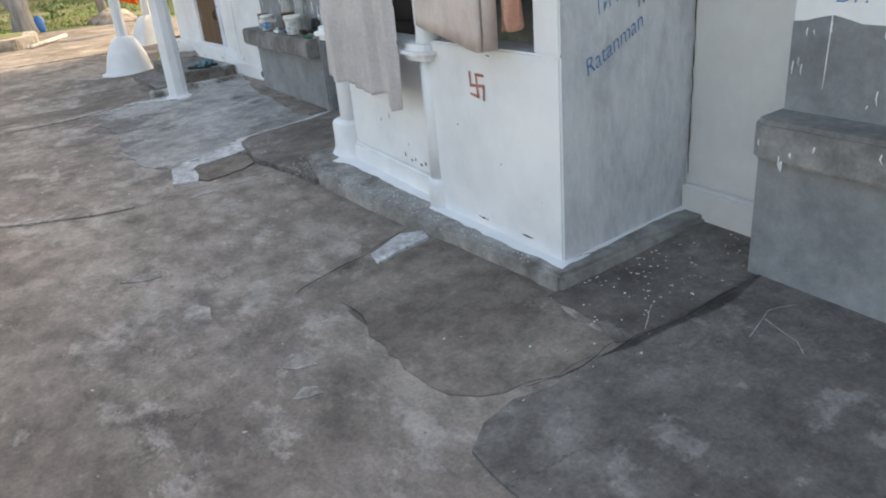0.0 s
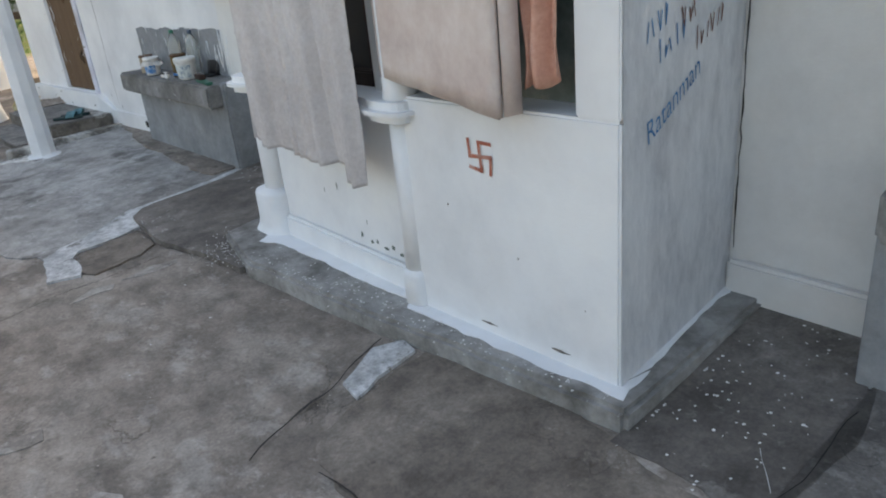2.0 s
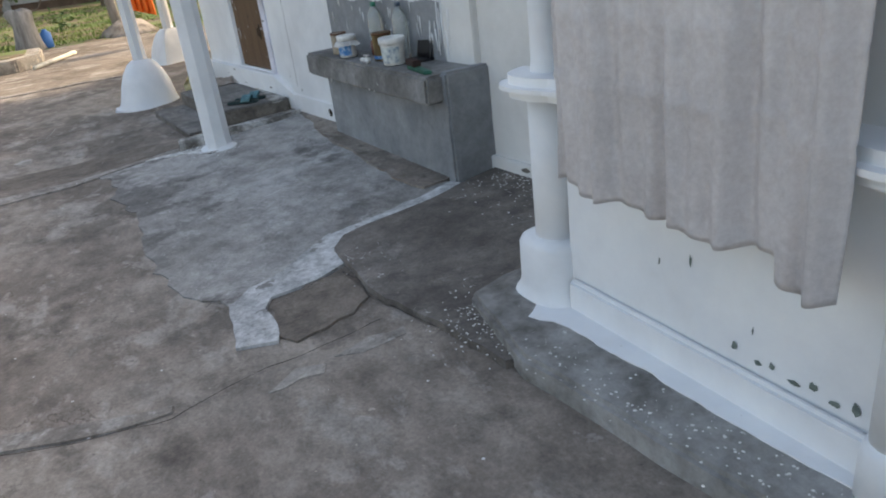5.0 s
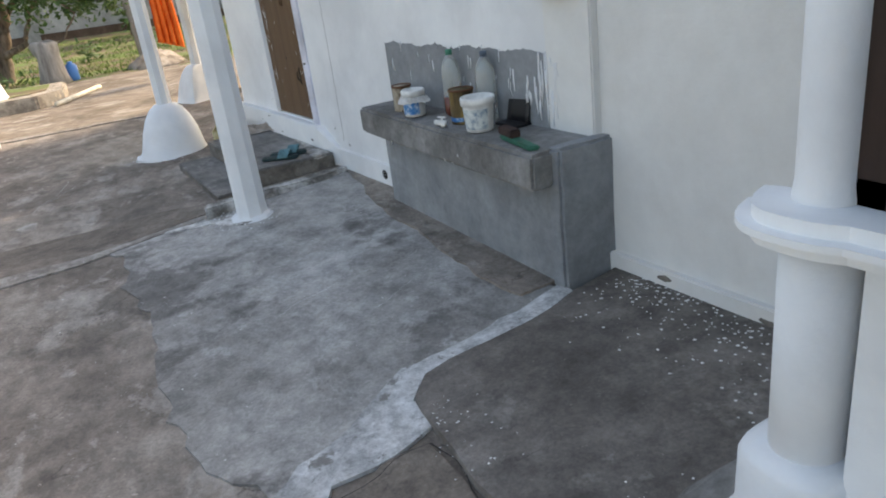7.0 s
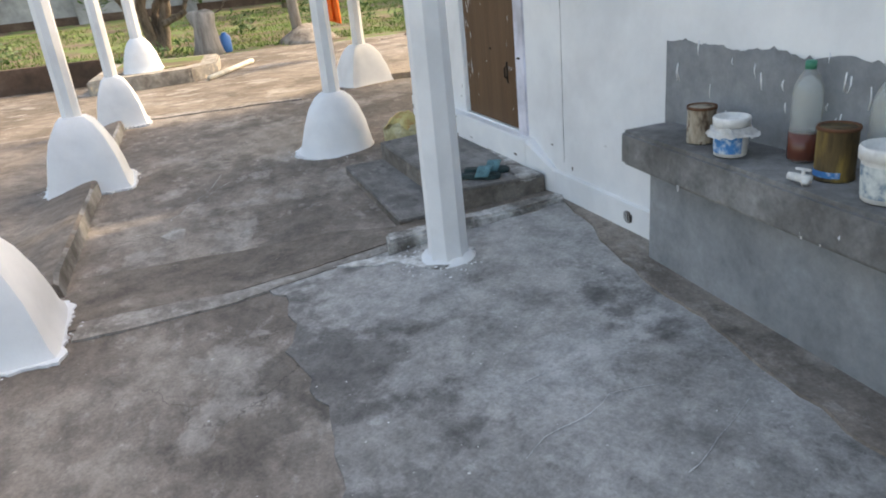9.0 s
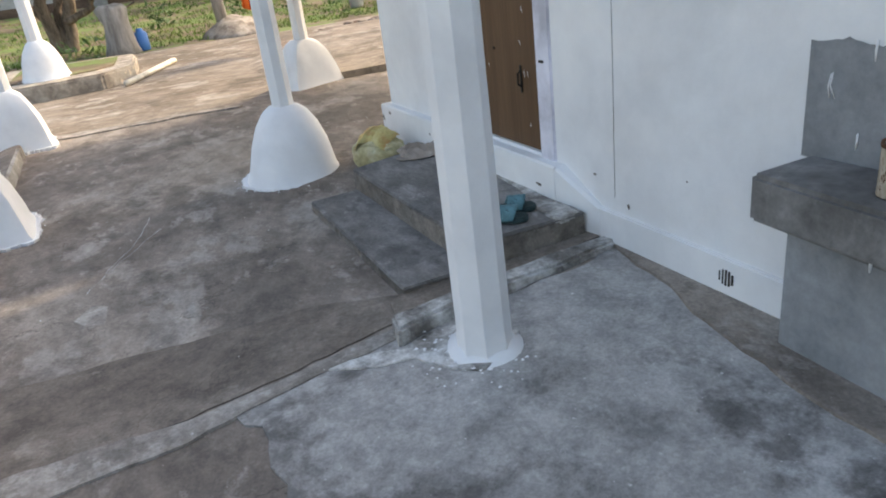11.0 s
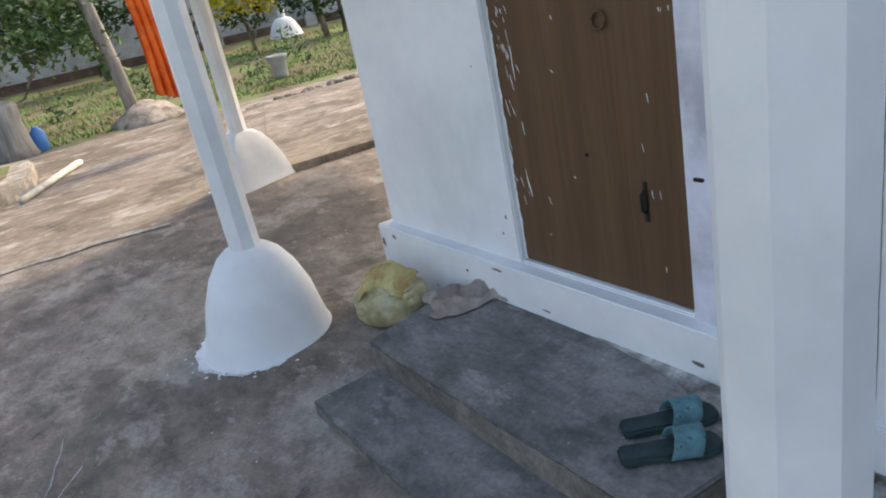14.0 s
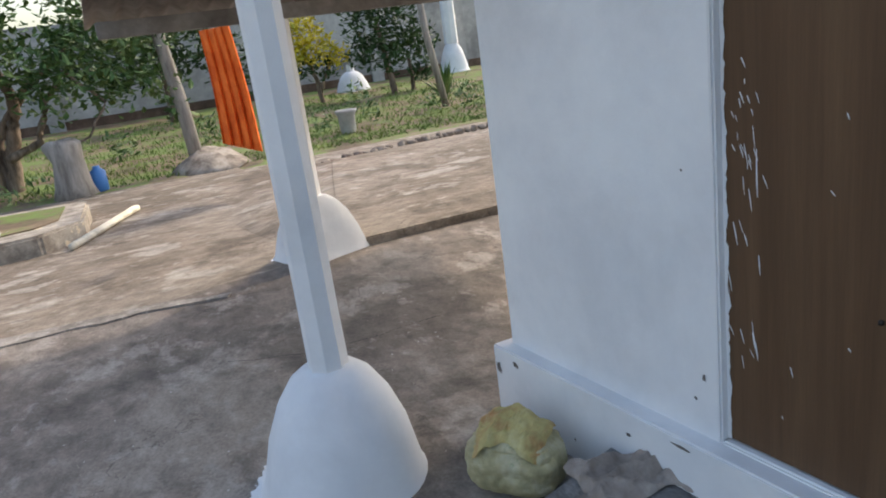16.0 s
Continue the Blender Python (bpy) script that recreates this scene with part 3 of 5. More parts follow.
# ---- house: porch block, main wall, roof ----
def porch():
    """The porch block with its window, panel, ledge and columns."""
    setting(prism("porch_plinth", [(1.58, 2.0), (1.51, 2.75), (1.47, 3.0), (1.40, 3.90), (1.44, 4.12), (1.50, 4.36), (1.66, 4.40), (2.5, 4.40), (2.5, 2.06), (2.40, 2.04)], -0.1, 0.085, M_PLINTH, None, 0.016, None, 0.008), "rough cement plinth spattered with white paint")
    w = prism("wall_porch", [(1.668, 2.085), (1.64, 2.96), (1.84, 2.96), (1.86, 2.30), (2.46, 2.36), (2.446, 2.19)], 0.04, 0.86, M_WHITE, None, 0.008)
    setting(w, "whitewashed porch wall")
    setting(prism("wall_porch", [(1.668, 2.085), (1.664, 2.225), (1.86, 2.24), (1.86, 2.30), (2.46, 2.36), (2.446, 2.19)], 0.86, 2.6, M_WHITE, None, 0.006), "whitewashed porch wall beside the window")
    setting(prism("wall_porch", [(1.664, 2.225), (1.64, 2.96), (1.86, 2.96), (1.86, 2.24)], 1.62, 2.6, M_WHITE), "whitewashed porch wall over the window")
    setting(prism("window_back", [(1.80, 2.235), (1.80, 2.98), (1.86, 2.98), (1.86, 2.245)], 0.855, 1.62, M_GLASSBACK), "dusty greenish closed window pane")
    # grey coat on the side face, its shaded tone put into the colour
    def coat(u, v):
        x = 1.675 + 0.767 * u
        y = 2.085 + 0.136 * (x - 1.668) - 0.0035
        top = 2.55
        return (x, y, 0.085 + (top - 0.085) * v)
    setting(sheet("wall_coat", coat, 40, 4, material("shaded_grey_limewash", (0.58, 0.592, 0.615), (0.47, 0.483, 0.51), (0.66, 0.67, 0.688), 0.8, big=2.2, fine=18, bump=0.3, grain=0.35, mottle=0.14, stretch=(1.6, 1, 0.7), spots=(0.30, 0.30, 0.32), spot_scale=13, spot_at=0.70), None), "uneven limewash on the side wall, its shade painted in grey")
    # panel wall between the columns, with the window over it
    setting(prism("wall_panel", [(1.70, 2.955), (1.72, 4.06), (1.80, 4.06), (1.80, 2.955)], 0.04, 0.80, M_WHITE, None, 0.006), "white stained panel wall under the ledge")
    setting(prism("trim", [(1.668, 2.96), (1.69, 4.04), (1.722, 4.04), (1.70, 2.96)], 0.05, 0.19, M_WHITE, None, 0.012), "white plaster band at the panel foot")
    setting(block("window_jamb", 1.72, 1.86, 3.06, 3.20, 0.80, 2.6, M_CREAM, None, 0.01), "mottled plaster jamb of the porch window")
    win = group_at("window_1", 1.79, 3.65, 0.84)
    for y0, y1, z0, z1 in ((-0.46, -0.39, 0, 1.2), (0.40, 0.47, 0, 1.2), (-0.46, 0.47, -0.0, 0.06), (-0.03, 0.03, 0.06, 1.2)):
        block("frame", -0.035, 0.035, y0, y1, z0, z1, M_DARKWOOD, win)
    block("pane", 0.02, 0.03, -0.40, 0.41, 0.05, 1.2, M_BLACK, win)
    tagged(win, "dark brown wooden window frame above the white ledge", "window", "", "structure")
    setting(prism("ledge", rounded([(1.575, 2.86), (1.555, 3.05), (1.60, 3.16), (1.65, 4.02), (1.61, 4.10), (1.605, 4.22), (1.66, 4.29), (1.82, 4.34), (1.82, 2.90)]), 0.775, 0.845, M_WHITE, None, 0.028, segs=4), "rounded white plaster ledge around the porch")
    for nm, x, y in (("porch_column", 1.665, 2.975), ("porch_column", 1.76, 4.165)):
        c = group_at(nm, x, y, 0.08)
        thick = 0.048 if y < 3.5 else 0.076
        lathe("lower_shaft", [(thick, 0.14), (thick * 0.99, 0.70)], M_WHITE, 24, (0, 0, 0), c, 0.003)
        lathe("upper_shaft", [(thick * 0.8, 0.755), (0.060, 0.772), (0.056, 0.80), (0.054, 2.5)], M_WHITE, 20, (0, 0, 0), c, 0.003)
        if y > 3.5:
            lathe("base", [(0.165, -0.03), (0.145, 0.0), (0.128, 0.03), (0.122, 0.06), (0.120, 0.195), (0.112, 0.212), (0.09, 0.222)], M_WHITE, 28, (0, 0, 0), c, 0.006, 3.0)
        else:
            lathe("base", [(0.058, -0.02), (0.056, 0.12), (0.05, 0.145)], M_WHITE, 24, (0, 0, 0), c, 0.004, 3.0)
        tagged(c, "whitewashed plaster column standing on the porch plinth", "column", "porch columns")


porch()
setting(prism("paint_fringe", ragged([(1.625, 2.04), (1.60, 2.5), (1.585, 2.96), (1.62, 3.0), (1.60, 4.0), (1.56, 4.08), (1.75, 4.2), (1.75, 2.2), (2.42, 2.20), (2.42, 2.165), (1.68, 2.062)], 0.022, 0.03, 17), 0.05, 0.0885, M_WHITE), "white paint slopped along the wall foot")


def wall_x(y):
    """The main wall's face, which runs slightly askew."""
    return 2.42 - 0.0673 * (y - 5.0)


def house():
    f = wall_x

    def run(nm, y0, y1, z0, z1, out, mat, label, back=0.22):
        return setting(prism(nm, [(f(y0) - out, y0), (f(y1) - out, y1), (f(y1) + back, y1), (f(y0) + back, y0)], z0, z1, mat, None, 0.006), label)

    run("wall_main", 4.2, 5.56, -0.05, 2.6, 0, M_CREAM, "off-white plaster wall behind the dark slab")
    run("wall_main", 5.56, 8.462, -0.05, 2.6, 0.03, M_WHITE, "fresh whitewashed house wall")
    run("wall_main", 9.222, 10.15, -0.05, 2.6, 0.03, M_WHITE, "fresh whitewashed house wall beside the door")
    run("wall_main", 8.462, 9.222, -0.05, 0.335, 0.03, M_WHITE, "whitewashed wall under the door")
    run("wall_main", 8.462, 9.222, 2.1, 2.6, 0.03, M_WHITE, "whitewashed wall over the door")
    run("baseboard", 7.12, 8.30, -0.03, 0.20, 0.048, M_WHITE, "whitewashed plaster skirting", 0.1)
    run("baseboard", 8.30, 10.19, -0.03, 0.325, 0.088, M_WHITE, "chipped whitewashed plaster skirting", 0.1)
    lo, hi = 8.06, 8.302
    pts = [(f(y) + dx, y, z) for y, dx, top in ((lo, -0.05, 0.20), (hi, -0.0875, 0.324)) for dx, z in ((dx, -0.03), (0.05, -0.03), (0.05, top), (dx + 0.012, top), (dx, top - 0.012))]
    setting(meshed("baseboard", pts, [(0, 1, 2, 3, 4), (9, 8, 7, 6, 5)] + [(i, (i + 1) % 5, 5 + (i + 1) % 5, 5 + i) for i in range(5)], M_WHITE), "whitewashed plaster slope where the skirting steps down")
    run("baseboard", 4.3, 5.50, -0.03, 0.15, 0.03, M_CREAM, "flaking cream plaster skirting", 0.1)
    run("trim", 5.535, 5.80, 0.55, 2.6, 0.036, M_CREAM, "bare cream pilaster strip by the counter", 0.1)
    setting(prism("trim", [(f(5.6) - 0.12, 5.60), (f(5.6) - 0.12, 5.82), (f(5.6), 5.82), (f(5.6), 5.60)], 1.16, 1.22, M_GREYTOP, None, 0.01), "small grey cement bracket on the wall")
    # closing walls of the house; end and back are unseen, added to block sun
    setting(block("wall_end", f(10.15) + 0.19, 6.2, 9.95, 10.147, -0.05, 2.6, M_WHITE), "unseen end wall of the house, added to block the sun")
    setting(block("wall_back", 6.0, 6.2, -6.0, 9.94, -0.05, 2.6, M_WHITE), "unseen back wall of the house, added to block the sun")
    setting(block("wall_porch_back", 2.446, 2.66, 1.64, 2.30, -0.05, 2.6, M_CREAM), "off-white wall beside the bench")
    setting(block("wall_bench", 2.27, 2.66, -6.0, 1.635, -0.05, 2.6, M_WHITE), "whitewashed wall behind the bench")
    setting(block("baseboard", 2.405, 2.45, 1.64, 2.18, -0.03, 0.20, M_CREAM, None, 0.012, 0.004), "stained plaster skirting in the corner")
    setting(block("wall_porch_back", 1.87, 2.66, 4.06, 4.19, 0.0, 2.6, M_CREAM), "cream end wall of the porch")
    # unseen roof slab, added so the house throws its shadow on the yard
    setting(prism("roof_house", [(1.55, 2.0), (1.45, 4.5), (2.3, 4.5), (1.9, 10.3), (6.4, 10.3), (6.4, -6.2), (2.1, -6.2), (2.1, 2.0)], 2.6, 2.72, M_ROOF), "unseen flat house roof, added to shade the yard")
    # hairline seams on the wall
    for y, z0, z1 in ((7.98, 0.26, 1.5),):
        x = f(y) - 0.032
        seam = tube("wall_seam", [(x + 0.0005, y + 0.004 * noise.noise((0, 0, z * 9)), z) for z in [z0 + (z1 - z0) * i / 24 for i in range(25)]], [0.0008] * 25, M_CRACK, 5)
        setting(seam, "thin dark seam in the whitewash")


house()


def corner_crack():
    pts = [(2.434 + 0.006 * noise.noise((z * 14, 0, 0)), 2.172 + 0.006 * noise.noise((0, z * 17, 2)), z) for z in [0.24 + 0.03 * i for i in range(44)]]
    c = tube("corner_crack", pts, [0.0015 + 0.004 * abs(noise.noise((0, i * 0.9, 5))) + (0.010 if 29 < i < 34 else 0) for i in range(44)], M_CRACK, 5)
    setting(c, "dark ragged crack in the wall corner")


corner_crack()


def veranda_roof():
    """Corrugated sheets over the posts, with the beam at the far eave."""
    def top(u, v):
        x, y = 1.0 + 3.7 * u, 10.45 + 3.0 * v
        z = 2.31 - (y - 10.45) * 0.165
        return (x, y, z + 0.022 * math.sin(x * 42))
    setting(sheet("roof_veranda", top, 400, 12, M_ROOF, None, 0.006), "weathered corrugated roof sheets over the veranda")
    setting(block("beam_far", 1.05, 4.6, 13.0, 13.10, 1.70, 1.80, M_ROOF, None, 0.006), "weathered roof beam at the far eave")
    for x in (1.39, -0.55):
        setting(block("beam_side", x - 0.05, x + 0.05, 7.3, 10.7, 2.33, 2.42, M_ROOF, None, 0.006), "weathered roof beam along the posts")


veranda_roof()


# ---- door ----
def door():
    d = group_at("door_1")
    x = wall_x(8.86) - 0.012
    ang = -0.0673
    d.matrix_world = Matrix.Translation((x, 8.862, 0.34)) @ Matrix.Rotation(math.atan(-ang), 4, 'Z')
    block("leaf", 0, 0.035, -0.385, 0.352, 0.0, 1.74, M_DOOR, d, 0.003)
    M_JAMB = material("bluish_white_jamb", (0.66, 0.66, 0.74), rough=0.6, big=4, fine=20, bump=0.15, grain=0.15)
    block("jamb", -0.028, 0.05, -0.50, -0.392, -0.04, 1.80, M_JAMB, d, 0.006)
    block("jamb", -0.026, 0.05, 0.354, 0.372, -0.002, 1.80, M_WHITE, d, 0.006)
    block("handle", -0.006, 0.002, -0.243, -0.227, 0.25, 0.375, M_IRON, d, 0.003)
    tube("grip", [(-0.005, -0.235, 0.28), (-0.020, -0.235, 0.29), (-0.020, -0.235, 0.34), (-0.005, -0.235, 0.35)], [0.005] * 4, M_IRON, 8, d)
    lathe("knob", [(0.006, 0), (0.006, 0.008), (0.002, 0.010)], M_IRON, 10, (-0.002, -0.02, 0.43), d)
    ringpts = [(-0.006, -0.13 + 0.024 * math.cos(a), 0.83 + 0.024 * math.sin(a)) for a in [2 * math.pi * i / 20 for i in range(21)]]
    tube("ring", ringpts, [0.004] * 21, M_DOOR, 6, d)
    block("latch", -0.036, -0.026, -0.455, -0.425, 0.41, 0.42, M_IRON, d, 0.002)
    rnd = random.Random(4)
    for cy, cz, sy, sz, n, lo, hi in ((0.31, 0.74, 0.03, 0.10, 16, 0.012, 0.03), (0.27, 0.72, 0.02, 0.12, 9, 0.015, 0.05), (0.30, 0.50, 0.03, 0.10, 7, 0.02, 0.06), (0.25, 0.27, 0.04, 0.05, 9, 0.02, 0.055), (0.0, 0.6, 0.2, 0.3, 8, 0.006, 0.015), (-0.3, 0.5, 0.04, 0.3, 8, 0.01, 0.03)):
        for i in range(n):
            y, z = min(0.345, rnd.gauss(cy, sy)), max(0.08, rnd.gauss(cz, sz))
            h, dy = rnd.uniform(lo, hi), rnd.uniform(0.0, 0.012)
            w = rnd.uniform(0.0008, 0.0018)
            tube("drip", [(0.0, y, z), (-0.001, y + dy * 0.4, z + h * 0.5), (-0.0, y + dy, z + h)], [w * 0.5, w, w * 0.7], M_WHITE, 5, d)
    tube("drip", [(0.0, 0.262, 0.66), (-0.001, 0.263, 0.70), (0.0, 0.264, 0.77)], [0.0014, 0.002, 0.0014], M_WHITE, 5, d)
    edge = [(-0.002, 0.352 - 0.009 - 0.008 * noise.noise((0, z * 17, 1)) - 0.006 * noise.noise((0, z * 60, 4)), z) for z in [0.002 + i * 0.011 for i in range(158)]]
    n = len(edge)
    meshed("paint_edge", edge + [(-0.002, 0.3535, p[2]) for p in edge], [(i, i + 1, n + i + 1, n + i) for i in range(n - 1)], M_WHITE, False, d)
    tagged(d, "brown flush door with white paint drips and iron handle", "door", "", "structure")


door()


# ---- steps, lip and kerb ----
def steps():
    s = group_at("door_steps", 0, 0, 0)
    for poly, h in (([(1.31, 8.16), (1.62, 8.16), (1.56, 9.45), (1.265, 9.44)], 0.052), ([(1.61, 8.14), (2.14, 8.12), (2.08, 9.60), (1.53, 9.46)], 0.168)):
        cx, cy = sum(p[0] for p in poly) / 4, sum(p[1] for p in poly) / 4
        prism("riser", [(cx + (x - cx) * 0.992, cy + (y - cy) * 0.997) for x, y in poly], -0.1, h - 0.014, M_RISER, s, 0.004, None, 0.003)
        prism("tread", poly, h - 0.016, h, M_STEP, s, 0.006, None, 0.0022)
    prism("broken_edge", ragged([(2.0, 8.13), (2.12, 8.13), (2.09, 9.3), (2.075, 9.3), (2.06, 8.5), (1.98, 8.3)], 0.02, 0.04, 3), 0.14, 0.175, M_LIP, s, 0.004)
    tagged(s, "two worn grey cement steps below the brown door", "steps", "", "structure")
    setting(prism("floor_lip", [(1.16, 7.84), (1.30, 7.88), (1.75, 7.94), (2.26, 7.97), (2.26, 8.05), (1.75, 8.03), (1.18, 7.95)], -0.05, 0.075, M_LIP, None, 0.015, None, 0.014), "broken cement lip splashed with white paint")
    for y0, y1 in ((8.30, 10.32), (10.72, 12.80)):
        n, vs = 26, []
        for k in range(n + 1):
            y = y0 + (y1 - y0) * k / n
            a, b = noise.noise((0, y * 4, 1)), noise.noise((0, y * 11, 5))
            x = -0.385 - 0.015 * (y - 8.3)
            top = (0.055 + 0.012 * a + 0.008 * b) * (0.45 if k in (0, n) else 1)
            vs += [(x + 0.02 + 0.015 * b, y, -0.12), (x + 0.02 * a, y, top - 0.012), (x - 0.02 + 0.01 * b, y, top), (x - 0.10 + 0.015 * a, y, top - 0.012), (x - 0.24, y, 0.0), (x - 0.42, y, -0.046), (x - 0.42, y, -0.12)]
        fs = [(7 * k + i, 7 * k + i + 1, 7 * k + i + 8, 7 * k + i + 7) for k in range(n) for i in range(6)]
        fs += [tuple(range(7))[::-1], tuple(7 * n + i for i in range(7))]
        setting(meshed("kerb_yard", vs, fs, None, False, None, [M_PLINTH, M_BROWNFLOOR], lambda i, p: 0 if p.center.x > -0.42 - 0.015 * (p.center.y - 8.3) and p.center.z < 0.05 else 1), "rough cement kerb with a worn bank between the white posts")
    setting(prism("raised_court", [(2.45, 12.90), (9.5, 12.55), (11.0, 17.0), (3.6, 17.05), (2.5, 13.6)], -0.1, 0.105, M_SAND, None, 0.012, None, 0.0), "raised sandy concrete court with a low kerb")
    ramp = [(2.51, 13.4, 0.1045), (2.505, 13.6, 0.1045), (3.605, 17.04, 0.1045), (2.0, 13.9, 0.002), (1.9, 15.0, 0.002), (2.4, 17.04, 0.002), (2.51, 13.4, -0.05), (3.605, 17.04, -0.05)]
    setting(meshed("court_ramp", ramp, [(0, 1, 3), (1, 4, 3), (1, 2, 5, 4), (0, 3, 6), (2, 7, 5)], M_SAND), "worn sandy slope up to the raised court")


steps()


# ---- white posts on flared bases ----
def flared_post(name, x, y, z, r, h, top, power, facets, spin, post_w, label, shaft_facets=8, lean=0.0):
    p = group_at(name, x, y, z)
    prof = [(r * 1.08, -0.03), (r * 1.04, 0.012), (r * 0.98, 0.045), (r * 0.93, h * 0.22), (r * 0.82, h * 0.48), (r * 0.66, h * 0.74), (r * 0.48, h * 0.92), (r * 0.32, h), (post_w * 0.5, h + 0.005)]
    base = lathe("base", prof, M_WHITE, facets, (0, 0, 0), p, 0.010, power, spin)
    base.data.set_sharp_from_angle(angle=radians(28))
    for v in base.data.vertices:
        v.co.x += lean * max(0.0, v.co.z) / h
    outline = []
    for k in range(150):
        a = 2 * math.pi * k / 150
        c, t = math.cos(a - spin), math.sin(a - spin)
        q = (abs(c) ** power + abs(t) ** power) ** (-1 / power)
        rr = r * q * 1.10 + 0.030 * noise.noise((c * 3 + x, t * 3 + y, 1)) + 0.022 * noise.noise((c * 13, t * 13 + x, y)) + 0.016 * noise.noise((c * 31, t * 31, x))
        outline.append((rr * math.cos(a), rr * math.sin(a)))
    prism("skirt", outline, -0.04, 0.012, M_WHITE, p)
    sh = lathe("shaft", [(post_w * 0.58, h - 0.03), (post_w * 0.56, h + 0.2), (post_w * 0.54, top)], M_WHITE, shaft_facets, (lean, 0, 0), p, 0.004, 2.0, math.pi / 8)
    for q in sh.data.polygons:
        q.use_smooth = False
    rnd = random.Random(int(x * 100 + y * 10))
    vs, fs = [], []
    for i in range(40):
        a, rr = rnd.uniform(0, 6.28), r * rnd.uniform(1.08, 1.32)
        cx, cy, s = rr * math.cos(a), rr * math.sin(a), rnd.uniform(0.003, 0.009)
        k = len(vs)
        vs += [(cx + s * math.cos(b) * rnd.uniform(0.6, 1.2), cy + s * math.sin(b) * rnd.uniform(0.6, 1.2), 0.013) for b in (0, 1.05, 2.1, 3.14, 4.2, 5.2)] + [(cx, cy, 0.016)]
        fs += [(k + j, k + (j + 1) % 6, k + 6) for j in range(6)]
    tagged(meshed("paint_spatter", vs, fs, M_WHITE, False, p), kind="stuff")
    return tagged(p, label, "post", "white veranda posts")


flared_post("veranda_post", 1.345, 10.22, -0.01, 0.285, 0.44, 2.36, 2.3, 32, 0.0, 0.118, "white octagonal veranda post on a flared plaster base", lean=0.022)
flared_post("veranda_post", 2.19, 13.08, 0.0, 0.275, 0.46, 1.70, 14.0, 40, 0.25, 0.125, "white veranda post on a faceted flared base")
flared_post("veranda_post", -0.50, 10.50, -0.05, 0.285, 0.53, 2.36, 14.0, 40, 0.08, 0.122, "white veranda post on a broad flared base by the kerb")
flared_post("veranda_post", -0.47, 12.98, -0.03, 0.245, 0.50, 1.80, 14.0, 40, 0.08, 0.122, "white veranda post on a flared base at the kerb end")
flared_post("veranda_post", -0.62, 7.88, -0.05, 0.30, 0.50, 2.36, 14.0, 40, 0.08, 0.122, "white veranda post on a flared base by the pale joint")
flared_post("veranda_post", -0.38, 15.95, 0.19, 0.27, 0.45, 2.2, 2.3, 32, 0.0, 0.15, "sunlit white post standing in the raised bed")


def plain_post():
    p = group_at("veranda_post", 1.414, 7.66, 0.0)
    lathe("foot", [(0.14, -0.03), (0.135, 0.016), (0.10, 0.028), (0.09, 0.04)], M_WHITE, 20, (0, 0, 0), p, 0.02)
    s = lathe("shaft", [(0.099, 0.0), (0.092, 0.1), (0.087, 1.0), (0.085, 2.36)], M_WHITE, 8, (0, 0, 0), p, 0.005, 2.0, math.pi / 8)
    for q in s.data.polygons:
        q.use_smooth = False
    rnd = random.Random(8)
    vs, fs = [], []
    for i in range(150):
        a, rr = rnd.uniform(0, 6.28), abs(rnd.gauss(0.11, 0.07))
        cx, cy, sz = rr * math.cos(a) - 0.03, rr * math.sin(a), rnd.uniform(0.002, 0.009)
        k = len(vs)
        vs += [(cx + sz * math.cos(b) * rnd.uniform(0.5, 1.3), cy + sz * math.sin(b) * rnd.uniform(0.5, 1.3), 0.016) for b in (0, 1.05, 2.1, 3.14, 4.2, 5.2)] + [(cx, cy, 0.02)]
        fs += [(k + j, k + (j + 1) % 6, k + 6) for j in range(6)]
    tagged(meshed("paint_spatter", vs, fs, M_WHITE, False, p), kind="stuff")
    tagged(p, "plain white octagonal veranda post with splashed foot", "post", "white veranda posts")


plain_post()


# ---- bench and counter ----
def drips(parent, x, y0, y1, ztop, n, seed, lo=0.02, hi=0.10):
    """Runs of white paint on an upright face that looks towards -x."""
    rnd = random.Random(seed)
    for i in range(n):
        y, h = rnd.uniform(y0, y1), rnd.uniform(lo, hi)
        z = ztop - rnd.uniform(0, 0.12)
        w = rnd.uniform(0.0014, 0.004)
        tube("paint_run", [(x, y, z), (x - 0.001, y + rnd.uniform(-.004, .004), z - h * 0.5), (x, y + rnd.uniform(-.006, .006), z - h)], [w, w * 1.3, w * 0.5], M_WHITE, 5, parent)


def paint_patch(name, pts, fx, mat, label, seed, parent=None):
    """A brushed coat on an upright wall face: y along pts, with a ragged upper edge."""
    y0, y1, z0, z1 = pts

    def fn(u, v):
        y = y0 + (y1 - y0) * u
        top = z1 + 0.022 * noise.noise((y * 7, seed, 0)) + 0.028 * max(0, noise.noise((y * 40, seed, 2)))
        return (fx(y), y, z0 + (top - z0) * v)
    return setting(sheet(name, fn, 80, 6, mat, parent), label)


